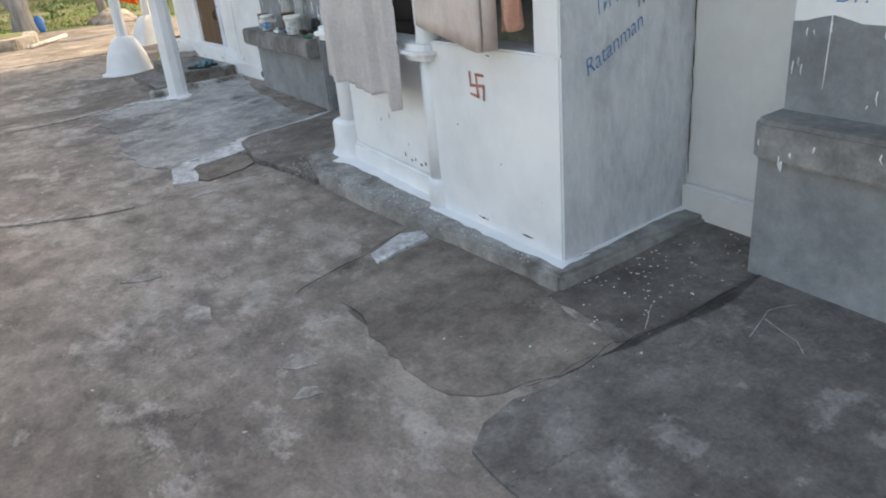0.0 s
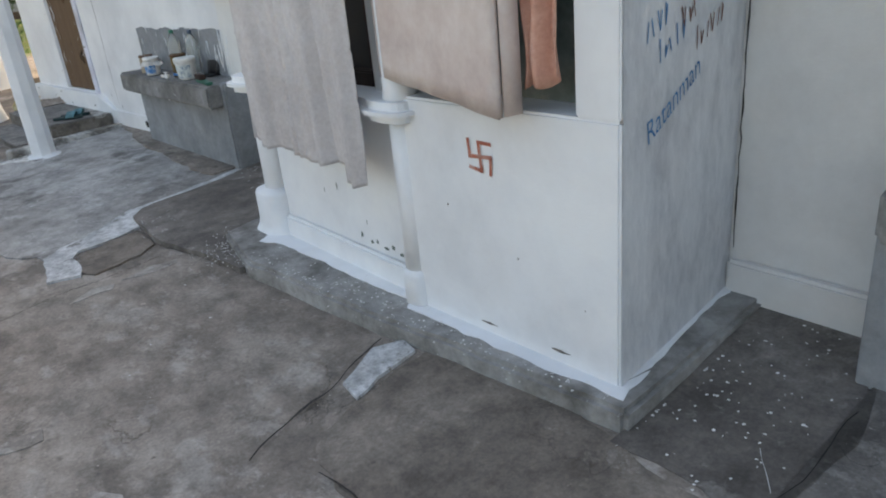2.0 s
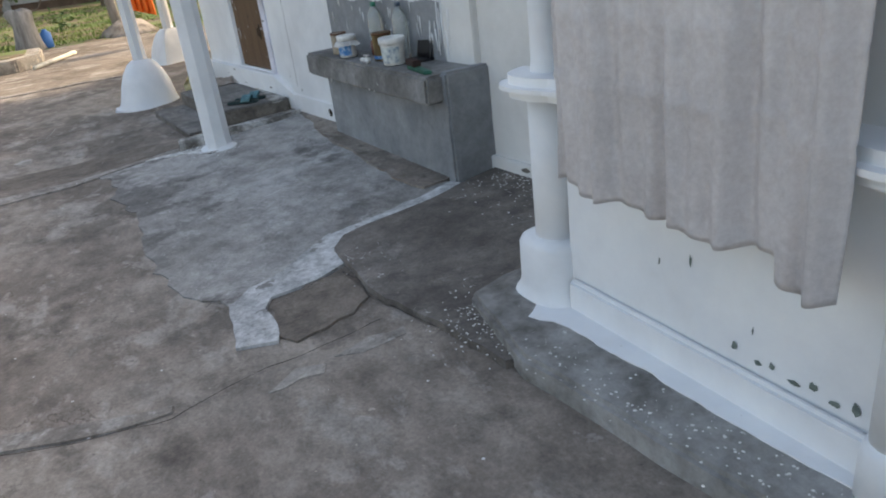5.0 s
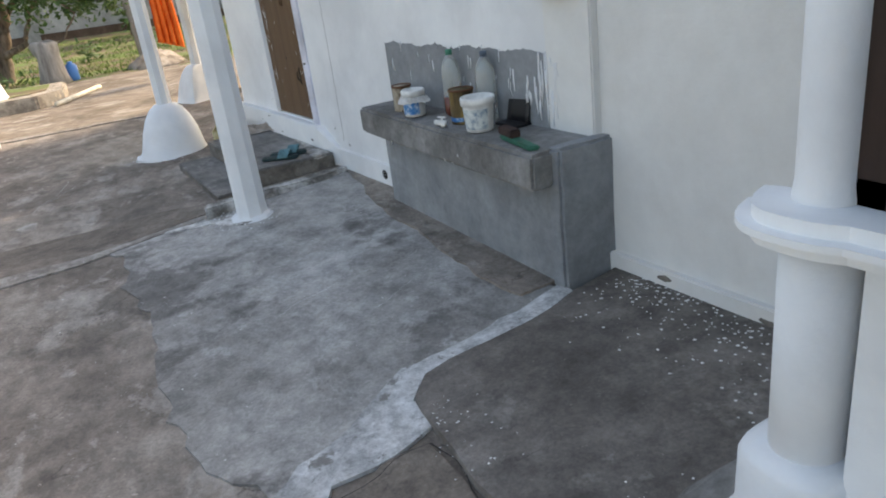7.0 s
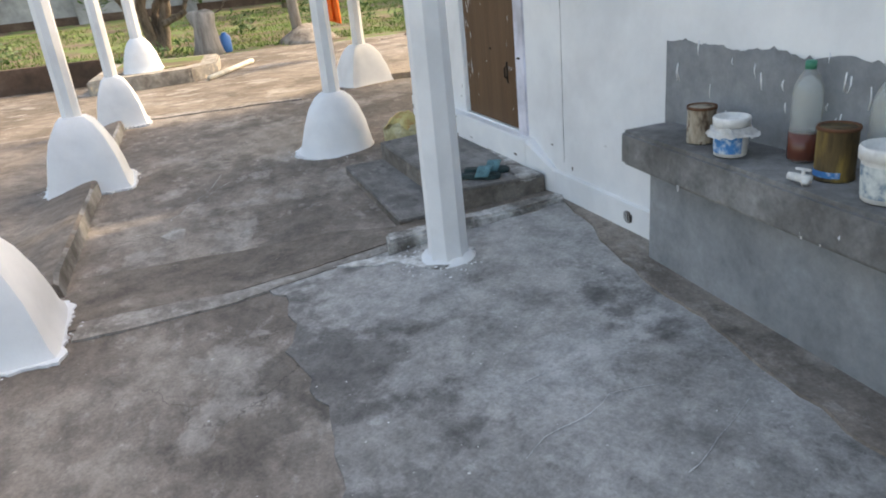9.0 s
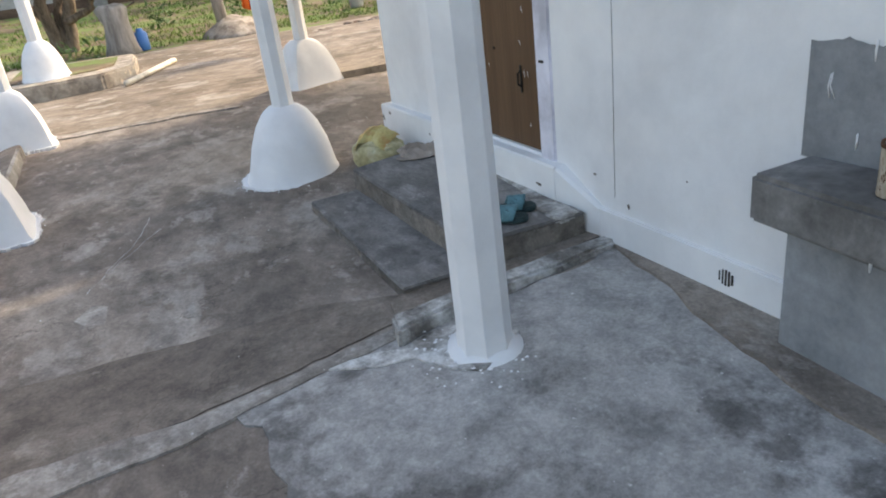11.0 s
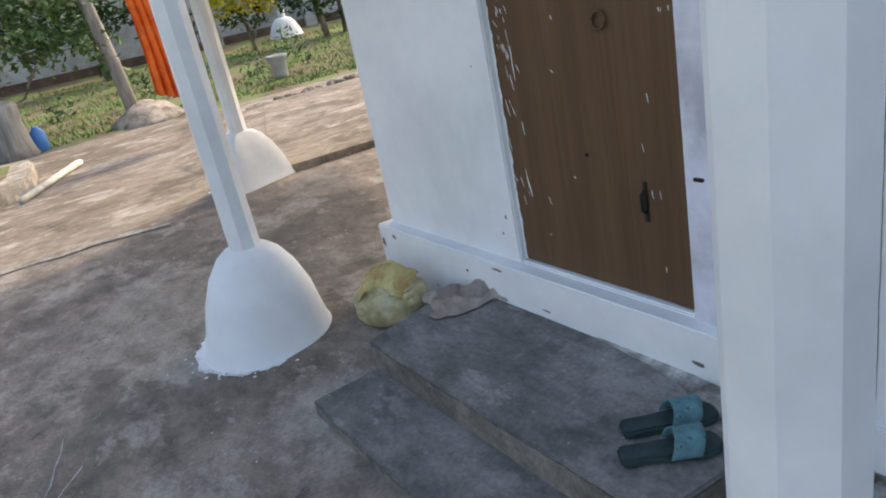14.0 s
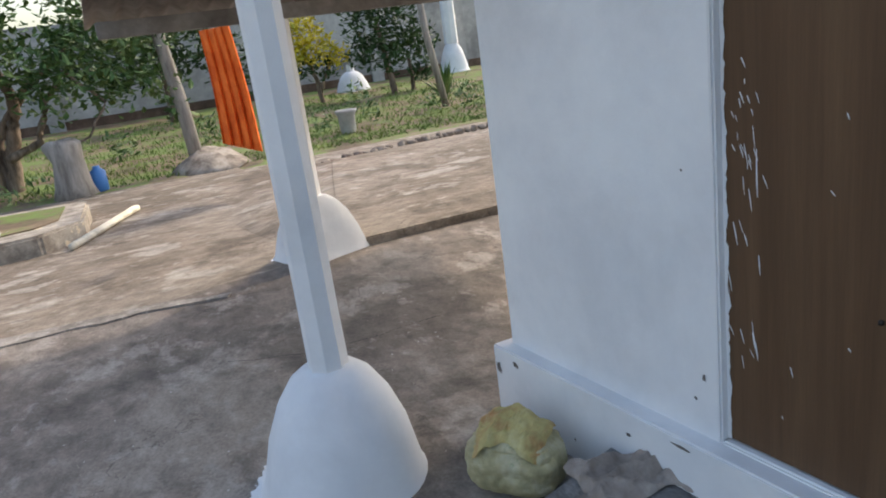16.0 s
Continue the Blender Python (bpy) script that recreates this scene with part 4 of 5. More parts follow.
def counter():
    c = group_at("counter")
    prism("body", [(2.142, 5.50), (2.125, 7.10), (wall_x(7.10) - 0.02, 7.10), (wall_x(5.5) + 0.01, 5.50)], -0.06, 0.50, M_GREYPAINT, c, 0.006)
    prism("slab", [(2.028, 5.505), (2.012, 7.14), (wall_x(7.14) - 0.03, 7.14), (wall_x(5.55) + 0.01, 5.557), (2.14, 5.52)], 0.478, 0.62, M_GREYTOP, c, 0.014, None, 0.004)
    prism("side_plaster", [(2.135, 5.482), (2.125, 5.555), (wall_x(5.5) + 0.02, 5.555), (wall_x(5.5) + 0.02, 5.482)], -0.05, 0.628, M_GREYPAINT, c, 0.012, None, 0.006)
    drips(c, 2.026, 5.65, 6.9, 0.60, 7, 2, 0.015, 0.06)
    tagged(c, "grey cement counter against the whitewashed wall with paint stains", "counter")
    paint_patch("wall_patch", (5.74, 7.17, 0.61, 0.93), lambda y: wall_x(y) - 0.035, M_GREYPAINT, "grey painted splashback patch with dripping white paint", 3)
    g = group_at("paint_runs")
    rnd = random.Random(5)
    for i in range(52):
        y = 5.735 + abs(rnd.gauss(0, 0.09)) if i < 22 else rnd.uniform(5.9, 7.15)
        h = rnd.uniform(0.05, 0.24) if i < 22 else rnd.uniform(0.015, 0.07)
        z = rnd.uniform(0.72, 0.94) if i < 22 else rnd.uniform(0.70, 0.95)
        w = rnd.uniform(0.0015, 0.0042) if i < 22 else rnd.uniform(0.0012, 0.003)
        x = wall_x(y) - 0.036
        tube("run", [(x, y, z), (x - 0.001, y + rnd.uniform(-.006, .006), z - h * 0.5), (x, y + rnd.uniform(-.012, .012), max(0.63, z - h))], [w, w * 1.2, w * 0.5], M_WHITE, 5, g)
    tagged(g, "white paint runs on the grey wall patch", "paint", "", "structure")


counter()


def bench():
    b = group_at("bench")
    block("body", 2.165, 2.28, -2.0, 1.645, -0.06, 0.52, M_GREYPAINT, b, 0.006)
    prism("slab", [(2.10, -2.0), (2.10, 1.60), (2.125, 1.64), (2.29, 1.66), (2.29, -2.0)], 0.495, 0.635, M_GREYTOP, b, 0.016, None, 0.004)
    drips(b, 2.098, 0.6, 1.6, 0.62, 10, 4, 0.015, 0.05)
    tagged(b, "grey cement bench built against the wall with paint flecks", "bench")
    paint_patch("wall_patch", (-2.0, 1.632, 0.62, 0.93), lambda y: 2.266, M_GREYPAINT, "dark grey painted backrest patch on the wall", 9)
    rnd = random.Random(3)
    g = group_at("paint_runs")
    for i in range(26):
        y, z, h, w = rnd.uniform(0.6, 1.62), rnd.uniform(0.68, 0.93), rnd.uniform(0.01, 0.05), rnd.uniform(0.0012, 0.003)
        tube("run", [(2.265, y, z), (2.264, y + 0.002, z - h / 2), (2.265, y + rnd.uniform(-.006, .006), z - h)], [w, w, w * 0.5], M_WHITE, 5, g)
    tube("run", [(2.265, 1.5, 0.97), (2.264, 1.502, 0.80), (2.265, 1.505, 0.72)], [0.0015, 0.002, 0.001], M_WHITE, 5, g)
    tagged(g, "white paint flecks on the grey backrest patch", "paint", "", "structure")


bench()


# ---- things on the counter ----
TOP = 0.622


def tin(name, x, y, r, h, mat, lid, label, band=None):
    t = group_at(name, x, y, TOP, 40 * x)
    lathe("body", [(r * 0.99, 0), (r, 0.004), (r * 0.98, 0.008), (r * 0.98, h - 0.01), (r, h - 0.006), (r * 1.02, h)], mat, 28, (0, 0, 0), t, 0.001)
    lathe("rim", [(r * 1.03, h - 0.006), (r * 1.04, h), (r * 1.02, h + 0.004), (r * 0.90, h + 0.003), (r * 0.86, h - 0.006), (r * 0.3, h - 0.007)], lid, 28, (0, 0, 0), t)
    if band:
        sheet("label", lambda u, v: (r * 1.006 * math.cos(2.3 + 1.9 * u - radians(40 * x)), r * 1.006 * math.sin(2.3 + 1.9 * u - radians(40 * x)), 0.012 + 0.018 * v), 14, 1, band, t)
    return tagged(t, label, "paint tin", "paint tins")


tin("paint_tin", 2.135, 6.80, 0.050, 0.125, M_RUST, M_RUSTLID, "rusty paint tin with dried drips on the counter")
tin("paint_tin", 2.175, 6.245, 0.056, 0.150, M_GOLDTIN, M_RUSTLID, "yellow-brown stained paint tin with rusty lid", M_LABELBLUE)


def tub():
    t = group_at("plastic_tub", 2.105, 6.605, TOP)
    lathe("body", [(0.046, 0), (0.052, 0.004), (0.056, 0.085), (0.055, 0.09), (0.050, 0.10)], M_PLASTIC, 28, (0, 0, 0), t)
    lathe("lid", [(0.050, 0.098), (0.058, 0.10), (0.060, 0.125), (0.055, 0.130), (0.050, 0.128), (0.048, 0.118), (0.02, 0.117)], M_PLASTIC, 28, (0, 0, 0), t)
    sheet("label", lambda u, v: ((0.0532 + 0.0035 * v) * math.cos(2.1 + 2.6 * u), (0.0532 + 0.0035 * v) * math.sin(2.1 + 2.6 * u), 0.014 + 0.06 * v), 18, 2, M_LABELBLUE, t)

    def film(u, v):
        a = 2 * math.pi * u
        r = 0.055 + 0.042 * v * (0.6 + 0.8 * noise.noise((math.cos(a) * 2, math.sin(a) * 2, 4)))
        return (r * math.cos(a) + 0.01 * noise.noise((a * 2, v * 4, 0)), r * math.sin(a), 0.100 - 0.028 * v + 0.016 * noise.noise((math.cos(a) * 5, math.sin(a) * 5, v * 4)))
    sheet("polythene_cover", film, 48, 6, M_POLY, t)
    tagged(t, "white plastic tub with blue label and crumpled polythene", "tub")


tub()


def bucket():
    b = group_at("paint_bucket", 2.135, 6.035, TOP)
    lathe("body", [(0.054, 0), (0.058, 0.004), (0.067, 0.115), (0.068, 0.12)], M_PLASTIC, 32, (0, 0, 0), b)
    lathe("rim", [(0.067, 0.112), (0.074, 0.114), (0.075, 0.142), (0.071, 0.148), (0.068, 0.146), (0.066, 0.125), (0.02, 0.12)], M_PLASTIC, 32, (0, 0, 0), b)
    sheet("label", lambda u, v: ((0.0605 + 0.006 * v) * math.cos(2.0 + 2.8 * u), (0.0605 + 0.006 * v) * math.sin(2.0 + 2.8 * u), 0.015 + 0.085 * v), 18, 2, M_LABELPALE, b)
    tagged(b, "white plastic paint bucket with a faded label", "bucket")


bucket()


def bottle(x, y, cap, fill, label):
    b = group_at("plastic_bottle", x, y, TOP)
    prof = [(0.040, 0.0), (0.046, 0.008)]
    for i in range(14):
        prof.append((0.046 - (0.0025 if i % 2 else 0), 0.015 + i * 0.013))
    prof += [(0.045, 0.205), (0.040, 0.235), (0.028, 0.262), (0.016, 0.28), (0.014, 0.295)]
    bo = lathe("body", prof, M_PET, 24, (0, 0, 0), b)
    bo.visible_shadow = False
    lathe("cap", [(0.0165, 0.282), (0.0165, 0.304), (0.014, 0.307)], cap, 16, (0, 0, 0), b)
    if fill:
        lathe("liquid", [(0.042, 0.004), (0.0472, 0.010), (0.0468, fill)], M_LIQUID, 24, (0, 0, 0), b)
    return tagged(b, label, "bottle", "bottles on the counter")


bottle(2.235, 6.43, M_CAPGREEN, 0.09, "clear plastic bottle with green cap, part filled brown")
bottle(2.265, 6.17, M_CAPBLUE, 0, "empty cloudy plastic bottle with blue-grey cap")


def counter_small_things():
    v = group_at("plastic_tap", 2.06, 6.25, TOP + 0.018, 20)
    tube("body", [(0, -0.03, 0), (0, 0.035, 0.002)], [0.014, 0.011], M_PLASTIC, 12, v)
    tube("spout", [(0, -0.015, 0), (-0.012, -0.02, -0.012)], [0.012, 0.010], M_PLASTIC, 12, v)
    tube("stem", [(0, -0.008, 0.006), (0, -0.008, 0.026)], [0.006, 0.006], M_PLASTIC, 8, v)
    block("lever", -0.006, 0.006, -0.03, 0.015, 0.024, 0.03, M_PLASTIC, v, 0.002)
    tagged(v, "small white plastic tap lying on the counter", "tap")
    p = group_at("dustpan", 2.285, 5.99, TOP, 3)
    prism("pan", rect(-0.055, 0.035, -0.075, 0.075), 0.0, 0.012, M_BLACK, p, 0.003)
    sheet("back", lambda u, w: (0.015 + 0.03 * w, -0.075 + 0.15 * u, 0.01 + 0.13 * w), 4, 4, M_BLACK, p, 0.006)
    tagged(p, "black plastic dustpan leaning at the wall patch", "dustpan")
    b = group_at("scrub_brush", 2.11, 5.72, TOP, -8)
    prism("handle", [(-0.028, -0.16), (0.018, -0.17), (0.026, 0.10), (0.0, 0.135), (-0.026, 0.10)], 0.0, 0.018, M_GREEN, b, 0.006)
    prism("bristles", [(-0.022, 0.0), (0.022, 0.0), (0.022, 0.12), (-0.022, 0.12)], 0.018, 0.05, M_BRISTLE, b, 0.004)
    tagged(b, "green plastic scrubbing brush with dark bristles", "brush")


counter_small_things()


# ---- porch window cloths ----
def porch_cloths():
    s = group_at("window_shutter", 0, 0, 0)

    def board(u, v):
        y = 3.0 - 0.63 * u
        return (1.625 - 0.09 * u, y, 0.925 - 0.055 * u + 0.8 * v + 0.012 * noise.noise((y * 6, v * 3, 1)) * (1 - v))
    sheet("board", board, 14, 14, M_SHUTTER, s, 0.022)
    sheet("edge_strip", lambda u, v: (1.545 + 0.055 * u, 2.362 - 0.012 * u, 0.872 + 0.85 * v), 2, 4, M_SHUTTER, s, 0.006)
    tagged(s, "pinkish board shutter hanging half open in the window", "shutter")

    def peach(u, v):
        y = 2.36 - 0.115 * u
        x = 1.625 + 0.022 * math.sin(u * 11) * (0.4 + 0.6 * (1 - v)) + 0.02 * u
        return (x, y + 0.02 * (1 - v) * noise.noise((u * 3, v * 4, 2)), 0.93 + 0.03 * u + 0.7 * v + 0.012 * math.sin(u * 8))
    tagged(sheet("window_cloth", peach, 40, 20, M_PEACH, None, 0.004), "peach cloth hanging beside the shutter", "cloth")

    def curtain(u, v):
        y = 3.84 - 0.78 * u
        fold = math.sin(u * 44 + 1.5 * math.sin(v * 3)) * 0.009 * (0.4 + 0.6 * u) + math.sin(u * 17 + 1) * 0.012 + 0.006 * math.sin(u * 71 + 2 * v)
        fold *= 1.6 - 0.6 * v
        crease = 0.006 * math.exp(-((v - 0.30) / 0.006) ** 2) + 0.006 * math.exp(-((v - 0.47) / 0.006) ** 2)
        hem = 0.55 if u > 0.83 else (0.60 if u > 0.55 else (0.63 - 0.05 * u))
        hem += 0.008 * math.sin(u * 26)
        return (1.505 + 0.045 * u + fold - crease, y + 0.006 * noise.noise((u * 8, v * 4, 0)), hem + (1.55 - hem) * v)
    tagged(sheet("curtain", curtain, 130, 60, M_CURTAIN, None, 0.004), "greyish cotton curtain hanging over the porch ledge", "curtain")
    rod = tube("curtain_rod", [(1.53, 2.98, 1.56), (1.52, 4.25, 1.56)], [0.008, 0.008], M_IRON, 8)
    tagged(rod, "thin iron rod holding the porch curtain", "rod")
    pipe = tube("drain_pipe", [(1.90, 4.30, 0.20), (2.36, 4.42, 0.06)], [0.02, 0.02], M_PVC, 10)
    tagged(pipe, "short cream plastic pipe behind the porch column", "pipe")


porch_cloths()


# ---- painted marks and writing ----
def stroke(pts, w, mat, parent, name="stroke"):
    """A brush stroke on the porch front (y, z), slightly proud of the wall."""
    vs, fs = [], []
    for i in range(len(pts) - 1):
        a, b = Vector(pts[i]), Vector(pts[i + 1])
        d = (b - a).normalized()
        n = Vector((-d.y, d.x)) * w
        a, b = a - d * w * 0.8, b + d * w * 0.8
        k = len(vs)
        for p in (a + n, b + n * 0.9, b - n, a - n * 0.85):
            vs.append((1.668 - 0.032 * (p.x - 2.085) - 0.004 - 0.0003 * i, p.x, p.y))
        fs.append((k, k + 1, k + 2, k + 3))
    return meshed(name, vs, fs, mat, False, parent)


def red_mark():
    g = group_at("wall_mark")
    cy, cz, a = 2.583, 0.705, 0.045
    stroke([(cy + a, cz - 0.002), (cy - a, cz + 0.002)], 0.0065, M_RED, g)
    stroke([(cy + 0.004, cz + a), (cy - 0.004, cz - a)], 0.0065, M_RED, g)
    stroke([(cy, cz + a), (cy - a, cz + a - 0.002)], 0.006, M_RED, g)
    stroke([(cy - a, cz), (cy - a + 0.004, cz - a - 0.006)], 0.006, M_RED, g)
    stroke([(cy - 0.002, cz - a), (cy + a, cz - a + 0.008)], 0.006, M_RED, g)
    stroke([(cy + a, cz), (cy + a + 0.003, cz + a + 0.004)], 0.006, M_RED, g)
    tagged(g, "small red auspicious temple mark painted on whitewash", "wall mark", "", "structure")


red_mark()


def lettering(text, size, m, mat, label):
    cu = bpy.data.curves.new("lettering", 'FONT')
    cu.body, cu.size, cu.shear, cu.offset = text, size, 0.25, -0.0006
    cu.materials.append(mat)
    ob = new("wall_writing", cu)
    ob.matrix_world = m
    return tagged(ob, label, "writing", "", "structure")


def side(x, z, turn):
    """A pose on the porch's side wall at x and z, with the text turned upwards."""
    y = 2.085 + 0.136 * (x - 1.668) - 0.006
    return Matrix.Translation((x, y, z)) @ Matrix.Rotation(math.atan(0.136), 4, 'Z') @ Matrix.Rotation(radians(90), 4, 'X') @ Matrix.Rotation(radians(turn), 4, 'Z')


lettering("Ratanman", 0.088, side(1.80, 0.765, 23), M_BLUE, "hand-painted blue writing on the side wall")
rnd = random.Random(11)
for x, z, n, mat in ((1.79, 1.03, 4, M_BLUE), (1.86, 0.97, 5, M_BLUE), (2.08, 0.97, 6, M_BROWNINK), (2.10, 1.10, 7, M_BROWNINK), (2.0, 1.04, 3, M_BROWNINK)):
    g = group_at("wall_writing")
    g.matrix_world = side(x, z, 18)
    for i in range(n):
        u, h = i * 0.036 + rnd.uniform(-0.004, 0.004), rnd.uniform(0.03, 0.06)
        lean = rnd.uniform(-0.004, 0.022)
        meshed("bar", [(u, 0, 0), (u + 0.006, 0, 0), (u + 0.006 + lean, h, 0), (u + lean, h, 0)], [(0, 1, 2, 3)], mat, False, g)
        if rnd.random() < 0.35:
            meshed("bar", [(u + 0.006, 0.002, 0.0004), (u + 0.026, h * 0.8, 0.0004), (u + 0.022, h * 0.9, 0.0004), (u + 0.003, 0.010, 0.0004)], [(0, 1, 2, 3)], mat, False, g)
    tagged(g, "faded unreadable hand-painted strokes on the wall", "writing", "", "structure")
lettering("DF.", 0.075, Matrix.Translation((2.262, 1.50, 0.985)) @ Matrix.Rotation(radians(-90), 4, 'Z') @ Matrix.Rotation(radians(90), 4, 'X'), M_BLUE, "blue painted letters above the bench")


# ---- things by the door ----
def sandals():
    for i, (x, y, rz) in enumerate(((1.80, 8.265, -122), (1.885, 8.345, -118))):
        s = group_at("sandal", x, y, 0.170, rz)
        prof = [(-0.125, 0.026), (-0.11, 0.034), (-0.05, 0.032), (0.02, 0.038), (0.08, 0.046), (0.115, 0.038), (0.13, 0.018)]
        out = [(a, b) for a, b in prof][::-1]
        poly = [(-b, a) for a, b in prof] + [(b, a) for a, b in out]
        prism("sole", poly[::-1], 0.0, 0.024, M_SANDAL, s, 0.006)

        def strap(u, v, w=0.075):
            a = math.pi * u
            return (-0.047 * math.cos(a), 0.03 + (v - 0.5) * w + 0.02 * math.sin(a), 0.016 + 0.05 * math.sin(a))
        sheet("strap", strap, 16, 3, M_STRAP, s, 0.005)
        tagged(s, "dark teal rubber sandal with straps on the step", "sandal", "pair of sandals")


sandals()


def sack():
    """A stuffed plastic bag standing by the step, its mouth folded over to the front."""
    verts, faces = [], []
    n, m = 56, 30
    for j in range(m + 1):
        t = j / m
        r = 0.5 * (1 - abs(2 * t - 0.92) ** 3.2) if t < 0.96 else 0.16 * (1 - t) / 0.04
        r = max(r, 0.02)
        for k in range(n):
            a = 2 * math.pi * k / n
            c, q = math.cos(a), math.sin(a)
            f = (abs(c) ** 2.8 + abs(q) ** 2.8) ** (-1 / 2.8)
            v = Vector((0.25 * r * f * c, 0.33 * r * f * q, 0.25 * t))
            fold = abs(noise.noise(v * 11)) * 0.020 + abs(noise.noise(v * 26 + Vector((3, 1, 2)))) * 0.010
            v += Vector((c, q, 0.2)) * (fold - 0.012)
            if 0.70 < t < 0.76:
                v.x, v.y = v.x * 0.93, v.y * 0.95
            v.z = max(0.0, v.z)
            verts.append(v)
    for j in range(m):
        for k in range(n):
            faces.append((j * n + k, j * n + (k + 1) % n, (j + 1) * n + (k + 1) % n, (j + 1) * n + k))
    faces += [tuple(range(n))[::-1], tuple(m * n + k for k in range(n))]
    s = group_at("sack", 1.80, 9.78, 0.012, 38)
    meshed("bag", verts, faces, M_BAG, False, s)

    def fold_over(u, v):
        y = (u - 0.5) * 0.25 * (1 - 0.15 * v)
        x = 0.05 - 0.145 * v - 0.02 * math.sin(u * 9)
        z = 0.262 - 0.055 * v ** 2.2 + 0.016 * noise.noise((u * 7, v * 4, 3)) + 0.010 * abs(noise.noise((u * 19, v * 9, 5)))
        return (x, y, z - 0.05 * abs(2 * u - 1) ** 3)
    sheet("folded_mouth", fold_over, 36, 12, M_BAGMOUTH, s, 0.003, False)
    tagged(s, "crumpled yellow plastic sack beside the steps", "sack")


sack()


def rag():
    """A stiff crumpled cloth, creased into ridges, lying low on the step."""
    def f(u, v):
        x, y = (u - 0.5) * 0.33, (v - 0.5) * 0.20
        p = Vector((u * 3.2, v * 2.4, 3))
        ridge = 1 - abs(noise.noise(p)) * 2.2
        ridge2 = 1 - abs(noise.noise(p * 2.3 + Vector((5, 0, 0)))) * 2.2
        edge = max(abs(u - 0.5), abs(v - 0.5)) * 2
        z = (0.045 * max(0, ridge) + 0.010 * max(0, ridge2)) * (1 - edge ** 3) + 0.006 + 0.05 * max(0.0, v - 0.55) * (1 - edge ** 4)
        return (x + 0.05 * noise.noise((u * 2, v * 2, 7)) + 0.02 * noise.noise((u * 7, v * 7, 2)), y + 0.05 * noise.noise((u * 2, v * 2, 9)) + 0.02 * noise.noise((u * 6, v * 6, 4)), z)
    r = sheet("rag", f, 48, 40, M_RAG, None, 0.004, False)
    r.matrix_world = pose(1.975, 9.42, 0.169, 0, 0, -28)
    tagged(r, "crumpled grey-brown rag lying on the step", "rag")


rag()


def drain_grille():
    x = wall_x(7.40) - 0.049
    g = group_at("drain_grille", x, 7.40, 0.13)
    for i in range(5):
        y = -0.028 + i * 0.014
        h = 0.03 * math.sqrt(max(0.1, 1 - (y / 0.036) ** 2))
        block("slot", -0.002, 0.006, y - 0.0035, y + 0.0035, -h, h, M_CRACK, g, 0.001)
    tagged(g, "round slotted drain grille in the skirting", "grille", "", "structure")


drain_grille()


def chips():
    """Paint flakes and grit spread on the floor and plinth."""
    rnd = random.Random(21)
    vs, fs = [], []

    def chip(x, y, z, s):
        k = len(vs)
        a0 = rnd.uniform(0, 6)
        vs.extend([(x + s * math.cos(a0 + b) * rnd.uniform(0.5, 1.2), y + s * math.sin(a0 + b) * rnd.uniform(0.5, 1.2), z) for b in (0, 1.3, 2.5, 3.8, 5.0)] + [(x, y, z + s * 0.3)])
        fs.extend([(k + j, k + (j + 1) % 5, k + 5) for j in range(5)])
    for i in range(300):
        t = rnd.random()
        y = 2.05 + 1.95 * t
        chip(1.60 - 0.09 * (y - 2.0) + rnd.gauss(0.04, 0.05), y, 0.088, rnd.uniform(0.0015, 0.006))
    for i in range(230):
        x, y = rnd.gauss(1.47, 0.09), rnd.gauss(4.22, 0.12)
        chip(x, y, ground_height(x, y) + 0.036, rnd.uniform(0.0015, 0.006))
    for i in range(330):
        x, y = 2.38 - abs(rnd.gauss(0, 0.16)), rnd.uniform(4.35, 5.38)
        chip(x, y, ground_height(x, y) + 0.036, rnd.uniform(0.002, 0.008))
    for i in range(50):
        x, y = rnd.gauss(1.33, 0.06), rnd.gauss(5.0, 0.12)
        chip(x, y, ground_height(x, y) + 0.036, rnd.uniform(0.0015, 0.005))
    for i in range(110):
        x, y = rnd.gauss(1.95, 0.25), rnd.gauss(1.85, 0.16)
        chip(x, min(y, 1.99), ground_height(x, y) + 0.008, rnd.uniform(0.002, 0.007))
    for i in range(160):
        x, y = rnd.uniform(-0.3, 2.2), rnd.uniform(1.3, 12)
        chip(x, y, ground_height(x, y) + 0.012, rnd.uniform(0.002, 0.006))
    tagged(meshed("paint_flakes", vs, fs, M_PLASTIC), "white paint flakes scattered on the concrete", "paint flakes", "", "stuff")


chips()


# ---- chipped paint on walls and posts ----
def chipped(spots, fx, mat, label, seed):
    """Small ragged bare spots on an upright face, given as (y, z, width, height)."""
    rnd = random.Random(seed)
    g = group_at("chipped_paint")
    for y, z, w, h in spots:
        n = 11
        vs = []
        for k in range(n):
            a = 2 * math.pi * k / n
            r = rnd.uniform(0.55, 1.1)
            vs.append((y + w * r * math.cos(a), z + h * r * math.sin(a)))
        meshed("bare_spot", [(fx(p) - 0.0025, p, q) for p, q in vs], [tuple(range(n))], mat, False, g)
    return tagged(g, label, "chipped paint", "", "structure")


